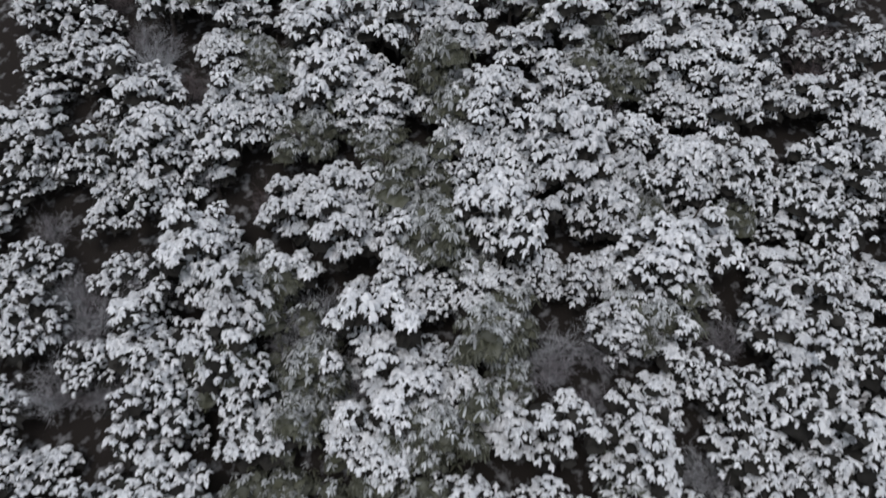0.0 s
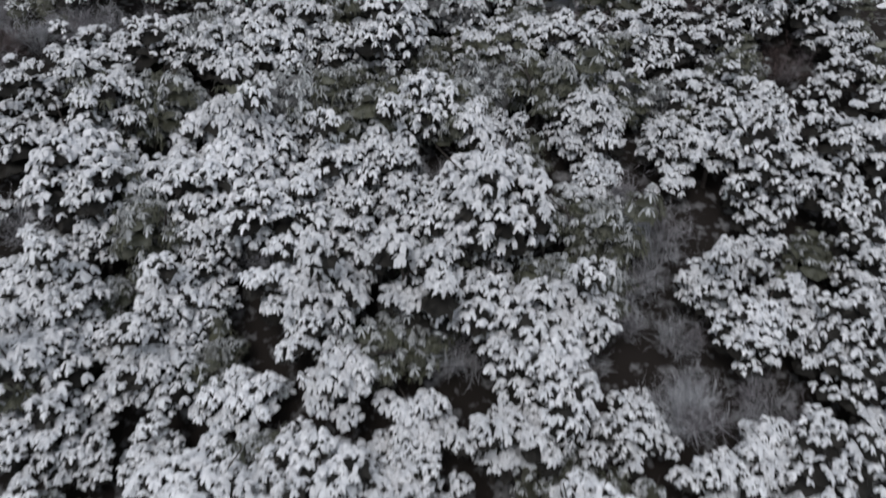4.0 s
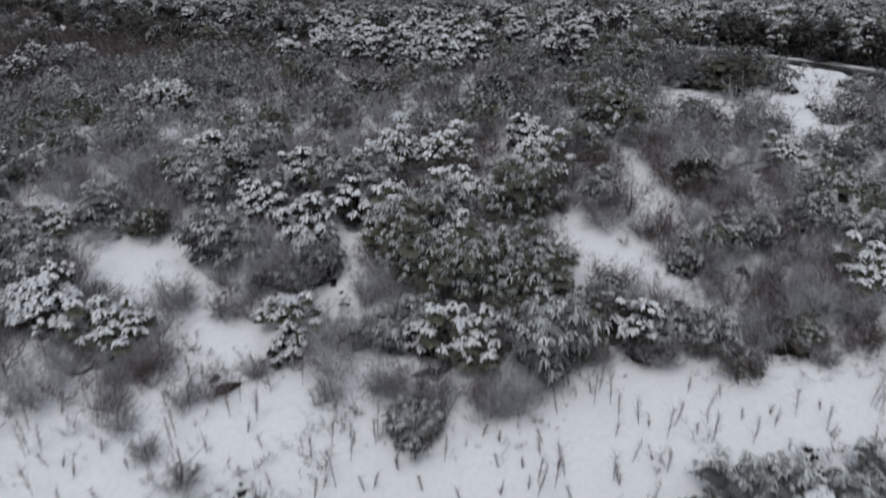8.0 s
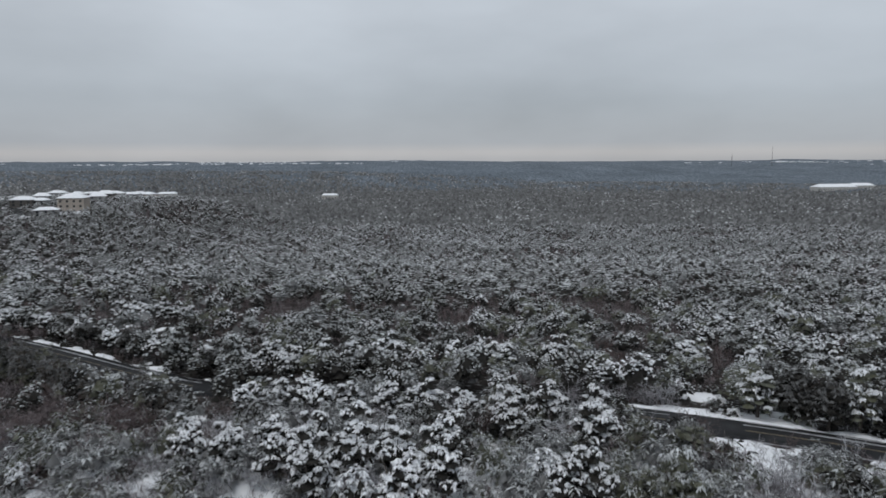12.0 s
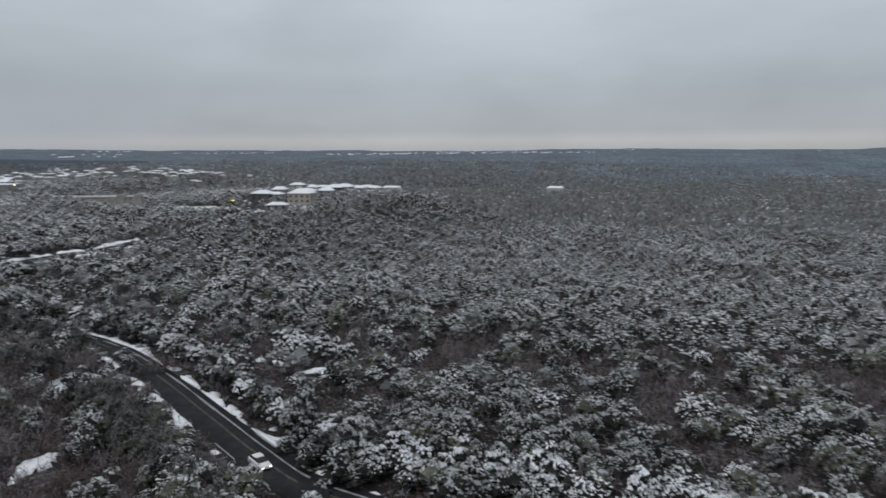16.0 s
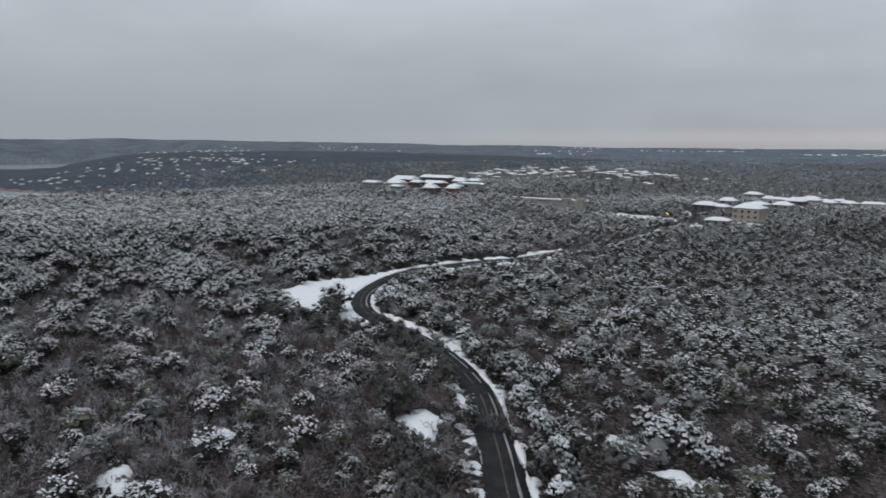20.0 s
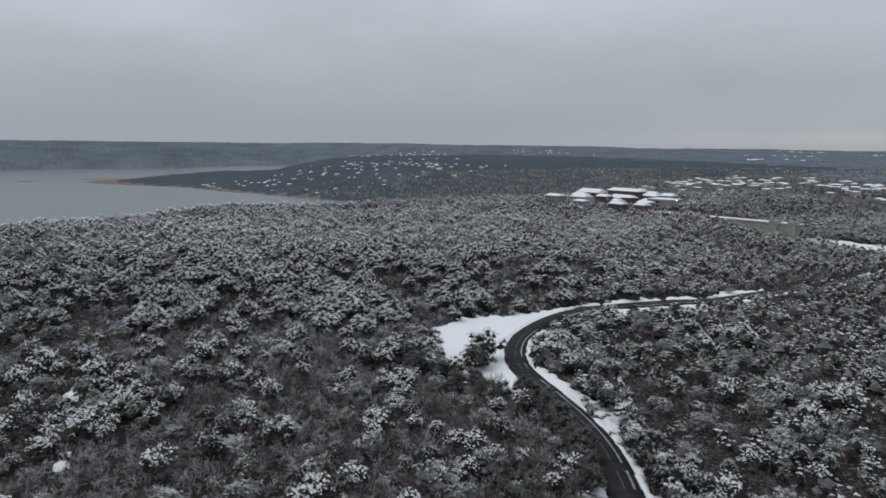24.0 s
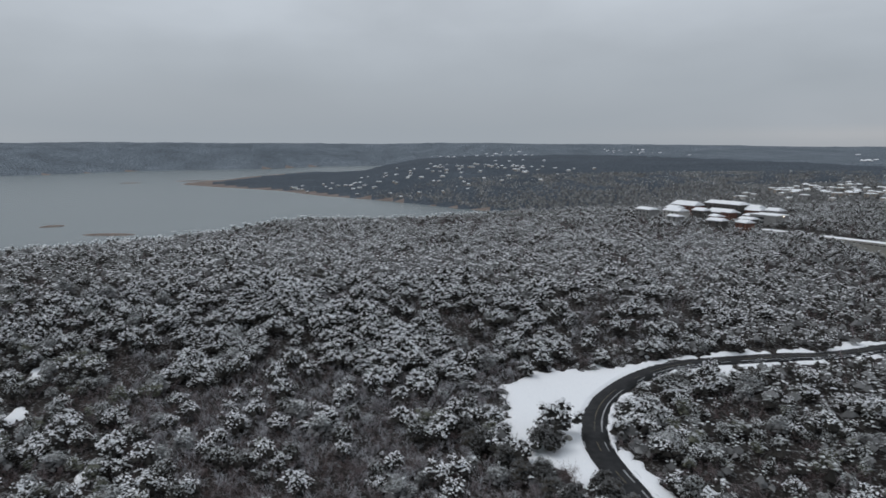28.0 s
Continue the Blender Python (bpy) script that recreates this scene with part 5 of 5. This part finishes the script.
SAPLINGS = [sapling(s, h) for s, h in ((301, 1.9), (302, 2.6), (303, 3.3), (304, 1.6))]
rng = np.random.default_rng(41)
count = 0
while count < 130:
    x, y = rng.uniform(-32, 36), rng.uniform(103, 127)
    if opening([x], [y])[0] > 0.0:
        copy_thing(SAPLINGS[rng.integers(4)], pose(x, y, float(ground(x, y)) + 0.15, rng.uniform(-8, 8), rng.uniform(-8, 8), rng.uniform(0, 360)))
        count += 1
SHRUBS = [bare_tree(s, r, h, "leafless grey shrub standing in the snow", TWIG_FROST) for s, r, h in ((321, 2.0, 2.8), (322, 1.6, 2.3))]
BARES = [bare_tree(s, r, h, "leafless grey tree with frost along its branches") for s, r, h in ((311, 2.4, 5.0), (312, 2.0, 4.2), (313, 3.0, 5.8))]
for n, (x, y) in enumerate(((-55, 224), (-60, 229), (-66, 223), (-50, 231), (-44, 214), (-40, 208), (-48, 219), (-71, 230), (-62, 236), (-53, 237), (-46, 226), (-76, 236), (-36, 213), (-58, 217), (-68, 217), (-42, 222))):
    one = copy_thing(BARES[2], pose(x, y, float(ground(x, y)) - 0.2, 0, 0, 77 * n))
    one.scale = (1.15, 1.15, 0.95)
    one["group"] = "dark bare trees below the road"
for n, (x, y) in enumerate(((-13, 117), (-10, 115), (-7, 114), (-16, 119), (-15, 124), (-11, 127), (-5, 124.5), (-1, 126), (3, 125), (7, 126.5), (-19, 121), (-20, 127), (1, 130), (-8, 131), (12, 130), (28, 131.5), (-25, 133.5), (-22, 132.5), (-19, 134.5), (-17, 137.5), (-15.5, 133), (-27, 135), (30, 134), (33, 130.5), (36, 134.5), (38, 138), (31, 139))):
    one = copy_thing(SHRUBS[n % 2], pose(x, y, float(ground(x, y)) + 0.1, 0, 0, 77 * n))
    one["group"] = "grey shrubs in the snowy clearing"
for n, (x, y, r, h) in enumerate(((-11.5, 137.5, 4.6, 5.4), (31.5, 144.5, 3.8, 4.6), (34, 136, 3.6, 4.2), (-30, 152, 3.6, 4.4))):
    dome = bare_tree(325 + n, r, h, "wide leafless thicket of fine grey twigs", TWIG_FROST, 2600)
    dome.matrix_basis = pose(x, y, float(ground(x, y)) - 0.1)
    dome["group"] = "leafless domes above the clearing"
count = 0
while count < 130:
    x, y = (rng.uniform(-32, 40), rng.uniform(124, 210)) if count < 50 else (rng.uniform(-200, -55), rng.uniform(205, 290))
    if opening([x], [y])[0] < 0.3 and abs(road_distance([x], [y])[0]) > 6:
        one = copy_thing(BARES[rng.integers(3)], pose(x, y, float(ground(x, y)), 0, 0, rng.uniform(0, 360)))
        one["group"] = "bare trees in the scrub"
        count += 1
for kind in SAPLINGS + BARES + SHRUBS:
    for o in (*kind.children, kind):
        bpy.data.objects.remove(o)

PALE = material("bleached_wood", (0.42, 0.42, 0.42), 0.9, (0.6, 0.6, 0.62), 1.0, 0.6)
v, f = merge([limb([(0, 0, -0.5), (0.1, 0, 4), (0.3, 0.1, 9)], (0.45, 0.35, 0.1), 6), limb([(0.1, 0, 4.5), (1.2, 0.3, 7)], (0.2, 0.05), 5), limb([(0.1, 0, 5.5), (-1.0, -0.2, 8)], (0.2, 0.05), 5)])
snag = tagged(new("dead_tree", mesh("dead_tree", v, f, [PALE], smooth=True)), "bleached dead tree standing above the wood", "tree")
snag.matrix_basis = pose(-198, 616, float(ground(-198, 616)))

# ---- houses ----
STUCCO = [material("tan_stucco", (0.36, 0.32, 0.28), 0.9, (0.29, 0.255, 0.225), 0.4, 0.6), material("grey_stucco", (0.26, 0.26, 0.26), 0.9, (0.19, 0.19, 0.19), 0.4, 0.6),
          material("white_stucco", (0.5, 0.49, 0.47), 0.9, (0.4, 0.39, 0.37), 0.4, 0.6), material("red_brick", (0.17, 0.085, 0.065), 0.9, (0.12, 0.065, 0.055), 0.6, 0.6), material("dark_timber", (0.09, 0.085, 0.08), 0.9, (0.14, 0.13, 0.125), 0.4, 0.6)]
PANE = material("dark_window", (0.03, 0.035, 0.04), 0.15)
FASCIA = material("dark_fascia", (0.07, 0.06, 0.055), 0.7)
CONCRETE = material("pale_concrete", (0.34, 0.33, 0.30), 0.9, (0.24, 0.235, 0.22), 0.3, 0.7)
ROOF_SNOW = material("roof_snow", (0.83, 0.85, 0.88), 0.6, (0.72, 0.75, 0.79), 0.3, 0.5)


def lamp_material(name, colour, power):
    m = bpy.data.materials.new(name)
    m.use_nodes = True
    b = m.node_tree.nodes["Principled BSDF"]
    b.inputs["Base Color"].default_value = (*colour, 1)
    b.inputs["Emission Color"].default_value = (*colour, 1)
    b.inputs["Emission Strength"].default_value = power
    return m


AMBER = lamp_material("amber_lamp", (1.0, 0.5, 0.05), 4.0)
HEADLIGHT = lamp_material("headlight_lamp", (1.0, 0.85, 0.6), 6.0)


def hip_roof(w, d, h, over, rise, ridge):
    bm = bmesh.new()
    a, b, r = w / 2 + over, d / 2 + over, ridge * w / 2
    pts = [(-a, -b, h), (a, -b, h), (a, b, h), (-a, b, h), (-a, -b, h + 0.3), (a, -b, h + 0.3), (a, b, h + 0.3), (-a, b, h + 0.3), (-r, 0, h + 0.3 + rise), (r, 0, h + 0.3 + rise)]
    v = [bm.verts.new(p) for p in pts]
    for q in ((3, 2, 1, 0), (0, 1, 5, 4), (1, 2, 6, 5), (2, 3, 7, 6), (3, 0, 4, 7), (4, 5, 9, 8), (6, 7, 8, 9), (5, 6, 9), (7, 4, 8)):
        bm.faces.new([v[k] for k in q])
    return bm


def house(name, w, d, h, wall, label, storeys=2, ridge=0.45, group="", pitch=0.18):
    """A house with plastered walls, a snow-covered hipped roof, dark windows and a door."""
    top = new(name, None)
    tagged(top, label, name.replace("_", " "), group)
    bm = box(bmesh.new(), -w / 2, w / 2, -d / 2, d / 2, -8, h)
    part("wall", bm, wall, top)
    part("fascia", box(bmesh.new(), -w / 2 - 0.3, w / 2 + 0.3, -d / 2 - 0.3, d / 2 + 0.3, h - 0.3, h - 0.02), FASCIA, top)
    part("roof", hip_roof(w, d, h, 0.5, min(w, d) * pitch, ridge), ROOF_SNOW, top, "roof under fresh snow")
    rows = max(1, storeys)
    n = max(2, int(w / 4.5))
    pane = None
    for s in range(rows):
        z = h * (s + 0.38) / rows
        for k in range(n):
            for side in (-1, 1):
                if pane is None:
                    pane = part("window", box(bmesh.new(), -0.75, 0.75, -0.06, 0.06, -0.75, 0.75), PANE, top)
                    ob = pane
                else:
                    ob = pane.copy()
                    scene.collection.objects.link(ob)
                ob.location = (w * ((k + 0.5) / n - 0.5), side * (d / 2 + 0.03), z)
    part("door", box(bmesh.new(), -0.55, 0.55, -d / 2 - 0.09, -d / 2 + 0.05, 0, 2.1), FASCIA, top).location = (w * 0.5 / n, 0, 0)
    return top


def place(row, name, wall, label, storeys=2, ridge=0.45, group="", lift=0.0, pitch=0.18):
    x, y, w, d, h, turn = row
    o = house(name, w, d, h, wall, label, storeys, ridge, group, pitch)
    o.matrix_basis = pose(x, y, float(ground(x, y)) + lift, 0, 0, turn)
    return o


main_house = place(VILLAGE[0], "house", STUCCO[0], "three-storey tan house with a snow-covered hipped roof", 3, 0.35, lift=0.3, pitch=0.24)
part("terrace", box(bmesh.new(), -15, 13, -16, -9.1, -3, 1.2, 0.1), ROOF_SNOW, main_house, "snow-covered terrace")
for n, row in enumerate(VILLAGE[1:]):
    place(row, "house", STUCCO[(1, 4, 1, 0)[n % 4]], "low stucco house with a snow-covered roof among trees", 2, 0.5, "village houses", 1.4, 0.18 + 0.05 * (n % 3))
for n, row in enumerate(RESORT):
    place(row, "lodge", STUCCO[(1, 2, 3, 4, 4, 3, 3, 1, 1, 0, 3, 4, 3, 0, 1, 1, 4, 3, 4, 3)[n]], ("brick-red" if n in (2, 5, 6, 10, 12, 17, 19) else "plastered") + " hilltop lodge under a snow-covered roof", 2, 0.94, "hilltop lodges", 1.8, 0.16 + 0.04 * (n % 3))
FAR_KINDS = [house("house", 17, 11, 6, STUCCO[k], lab, 2, 0.5, "distant houses") for k, lab in ((1, "distant grey house with a snow-covered roof"), (2, "distant pale house with a snow-covered roof"), (0, "distant tan house with a snow-covered roof"))]
for n, (x, y, w, d, h, turn) in enumerate(TOWN + CAPE):
    o = copy_thing(FAR_KINDS[n % 3], pose(x, y, float(ground(x, y)) + 1.2, 0, 0, turn))
    o.scale = (w / 17, d / 11, h / 6)
for kind in FAR_KINDS:
    for o in (*kind.children, kind):
        bpy.data.objects.remove(o)
for n, row in enumerate(OUTLYING):
    place(row, ("barn", "warehouse", "barn", "house", "house", "warehouse", "house")[n], STUCCO[2], "far building with a broad snow-covered roof", 1, 0.8, lift=2.0)


def car_deck():
    """The long two-level parking deck below the lodges."""
    top = new("parking_deck", None)
    tagged(top, "long pale concrete parking deck with snow on top", "parking deck")
    a, b = Vector((-532, 566, 0)), Vector((-418, 608, 0))
    length = (b - a).length
    part("wall", box(bmesh.new(), -length / 2, length / 2, -5.6, -5, -6, 1.3), CONCRETE, top)
    part("deck", box(bmesh.new(), -length / 2, length / 2, -5, 5, 2.3, 2.8), CONCRETE, top)
    part("parapet", box(bmesh.new(), -length / 2, length / 2, -5.7, -5.1, 2.0, 3.2), CONCRETE, top)
    part("snow_sheet", box(bmesh.new(), -length / 2, length / 2, -5, 5, 2.8, 3.1), ROOF_SNOW, top, "snow lying on the deck")
    post = part("pillar", box(bmesh.new(), -0.3, 0.3, -5.4, -4.8, -1, 2.3), CONCRETE, top)
    for k in range(16):
        o = post if k == 0 else post.copy()
        if k:
            scene.collection.objects.link(o)
        o.location = (-length / 2 + (k + 0.5) * length / 16, 0, 0)
    for x in (length * 0.36, length * 0.47):
        part("stair_tower", box(bmesh.new(), x - 3, x + 3, -6.6, 0, -6, 4.6), CONCRETE, top, "pale concrete stair tower")
    m = (a + b) / 2
    top.matrix_basis = pose(m.x, m.y, 6.9, 0, 0, math.degrees(math.atan2((b - a).y, (b - a).x)))
    g = new("garage", None)
    tagged(g, "grey concrete block with dark panels for its shaded levels and snowy top", "garage")
    part("body", box(bmesh.new(), -12, 12, -8, 8, -6, 8), STUCCO[1], g)
    part("roof", box(bmesh.new(), -12.2, 12.2, -8.2, 8.2, 8, 8.6, 0.1), ROOF_SNOW, g)
    # thin dark panels on the closed wall paint the shade inside open levels
    for z in (1.5, 4.8):
        part("open_level", box(bmesh.new(), -11, 1, -8.08, -7.9, z, z + 1.7), PANE, g, "dark panel standing in for a shaded open parking level")
    g.matrix_basis = pose(-556, 588, float(ground(-556, 588)) + 0.5, 0, 0, 20)


car_deck()


def pole_lamp(x, y, height, mat, label):
    top = new("street_lamp", None)
    tagged(top, label, "street lamp")
    v, f = limb([(0, 0, -1), (0, 0, height)], (0.14, 0.09), 8)
    new("pole", mesh("pole", v, f, [FASCIA], smooth=True)).parent = top
    part("arm", box(bmesh.new(), -0.06, 1.8, -0.06, 0.06, height - 0.1, height + 0.05), FASCIA, top)
    part("lamp_head", box(bmesh.new(), 1.0, 2.2, -0.4, 0.4, height - 0.45, height - 0.12, 0.08), mat, top, "lit lamp head")
    top.matrix_basis = pose(x, y, float(ground(x, y)))


pole_lamp(-294, 556, 12.5, AMBER, "tall street lamp glowing amber beside the road")
pole_lamp(-545, 592, 8.5, HEADLIGHT, "lit lamp on a post beside the parking deck")


# ---- roofs scattered over the distant hills ----
rng = np.random.default_rng(91)
rx, ry = rng.uniform(-4300, 4000, 9000), rng.uniform(300, 4700, 9000)
far_off = np.hypot(rx, ry - 200)
town_like = lump(rx, ry, 330, 21) * 0.6 + lump(rx, ry, 900, 22) * 0.4
ok = (far_off > 2300) & (far_off < 4900) & (town_like > 0.69) & (ground(rx, ry) > LAKE + 6)
rx, ry = rx[ok][:520], ry[ok][:520]
size = 5 + 8 * rng.random(len(rx))
top = np.stack([rx, ry, ground(rx, ry) + 6.5], 1)
roofs = merge([caps(rng, top, size, 4, np.full(len(rx), 2.2)), caps(rng, top - (0, 0, 2.0), size * 0.8, 4, np.full(len(rx), 9.0))])
half = len(rx) * 4
ob = new("distant_roofs", mesh("distant_roofs", *roofs, [ROOF_SNOW, STUCCO[1]], np.r_[np.zeros(half, int), np.ones(half, int)]))
tagged(ob, "snow-covered roofs scattered over the distant hills", "houses", kind="stuff")

for x, y, h in ((1150, 2890, 78), (1020, 2950, 48)):
    v, f = merge([limb([(0, 0, -2), (0, 0, h)], (1.0, 0.5), 4)] + [limb([(-1.4, 0, z), (1.4, 0, z + 0.4)], (0.4, 0.4), 4) for z in range(10, h, 9)])
    o = tagged(new("radio_mast", mesh("radio_mast", v, f, [FASCIA])), "thin grey radio mast on the horizon", "radio mast", "radio masts")
    o.matrix_basis = pose(x, y, float(ground(x, y)))

# ---- the car on the road ----
CAR_PAINT = material("white_car_paint", (0.72, 0.73, 0.74), 0.3, (0.6, 0.6, 0.6), 1.0, 0.4)
RUBBER = material("tyre_rubber", (0.02, 0.02, 0.02), 0.9)
METAL = material("wheel_metal", (0.5, 0.5, 0.52), 0.35, metallic=0.9)


def wheel(parent, x, y):
    bm = bmesh.new()
    bmesh.ops.create_cone(bm, cap_ends=True, segments=18, radius1=0.34, radius2=0.34, depth=0.24, matrix=Matrix.Translation((x, y, 0.34)) @ Matrix.Rotation(radians(90), 4, "X"))
    w = part("wheel", bm, RUBBER, parent)
    bm = bmesh.new()
    bmesh.ops.create_cone(bm, cap_ends=True, segments=14, radius1=0.21, radius2=0.21, depth=0.27, matrix=Matrix.Translation((x, y, 0.34)) @ Matrix.Rotation(radians(90), 4, "X"))
    part("rim", bm, METAL, w)


def loft(bm, rows):
    """A closed body from cross-sections: x, half width, low and high edges."""
    rings = [[bm.verts.new((x, s * hw, z)) for s, z in ((-1, lo), (-1, hi * 0.85 + lo * 0.15), (-0.86, hi), (0.86, hi), (1, hi * 0.85 + lo * 0.15), (1, lo))] for x, hw, lo, hi in rows]
    for a, b in zip(rings, rings[1:]):
        for k in range(6):
            bm.faces.new((a[k], a[(k + 1) % 6], b[(k + 1) % 6], b[k]))
    bm.faces.new(rings[0][::-1])
    bm.faces.new(rings[-1])
    bmesh.ops.recalc_face_normals(bm, faces=bm.faces)
    return bm


car = new("car", None)
tagged(car, "white car on the wet road with headlights on", "car")
part("body", loft(bmesh.new(), ((-2.3, 0.78, 0.4, 0.85), (-2.15, 0.88, 0.25, 1.0), (-0.6, 0.92, 0.22, 1.02), (1.0, 0.92, 0.22, 1.0), (2.1, 0.86, 0.25, 0.86), (2.35, 0.72, 0.4, 0.72))), CAR_PAINT, car)
part("cabin", loft(bmesh.new(), ((-1.9, 0.72, 1.0, 1.06), (-1.3, 0.74, 1.0, 1.48), (0.2, 0.74, 1.0, 1.52), (1.15, 0.74, 0.98, 1.04))), PANE, car, "dark glass cabin")
part("roof", loft(bmesh.new(), ((-1.3, 0.66, 1.46, 1.54), (-0.5, 0.68, 1.48, 1.58), (0.25, 0.66, 1.48, 1.56))), CAR_PAINT, car)
for y in (-0.62, 0.62):
    part("headlight", box(bmesh.new(), 2.1, 2.36, y - 0.17, y + 0.17, 0.55, 0.74, 0.04), HEADLIGHT, car, "lit headlight")
for x in (-1.4, 1.4):
    for y in (-0.8, 0.8):
        wheel(car, x, y)
car.matrix_basis = pose(-50.6, 247.2, float(ground(-50.6, 249)) + 0.40, 0, 0, -29)

# ---- a boulder beside the bend ----
rock_bm = bmesh.new()
bmesh.ops.create_icosphere(rock_bm, subdivisions=3, radius=1.0)
for p in rock_bm.verts:
    n = 0.82 + 0.36 * float(lump(p.co.x * 3 + 40, p.co.y * 3 + p.co.z * 5 + 40, 1.6, 3))
    p.co = (p.co.x * 1.15 * n, p.co.y * 0.9 * n, 0.35 + p.co.z * 0.75 * n)
rock = part("boulder", rock_bm, CONCRETE)
tagged(rock, "pale grey boulder lying on the snowy roadside", "boulder")
rock.matrix_basis = pose(-210.6, 297, float(ground(-210.6, 297)) + 0.6, 0, 0, 35)

# ---- sand bars in the lake ----
for n, (x, y, a, b, turn) in enumerate(((-1212, -183, 24, 14, 120), (-1088, -64, 46, 14, 80), (-2496, -390, 42, 12, 115), (-2590, -195, 100, 28, 90))):
    rng = np.random.default_rng(n + 70)
    k = np.arange(28) * 2 * np.pi / 28
    rad = 0.8 + 0.4 * rng.random(28)
    ring = np.stack([a * rad * np.cos(k), b * rad * np.sin(k), np.full(28, -1.0)], 1)
    v = np.r_[[[0, 0, 1.6]], ring * (0.5, 0.5, 0) + (0, 0, 1.3), ring]
    j = np.arange(28)
    j2 = (j + 1) % 28
    f = np.concatenate([np.stack([0 * j, 1 + j, 1 + j2], 1), np.stack([1 + j, 29 + j, 29 + j2], 1), np.stack([1 + j, 29 + j2, 1 + j2], 1)])
    o = new("sandbar", mesh("sandbar", v, f, [MUD], smooth=True))
    o.matrix_basis = pose(x, y, LAKE, 0, 0, turn)
    tagged(o, "low reddish mud bar rising from the lake", "sandbar", "sand bars")
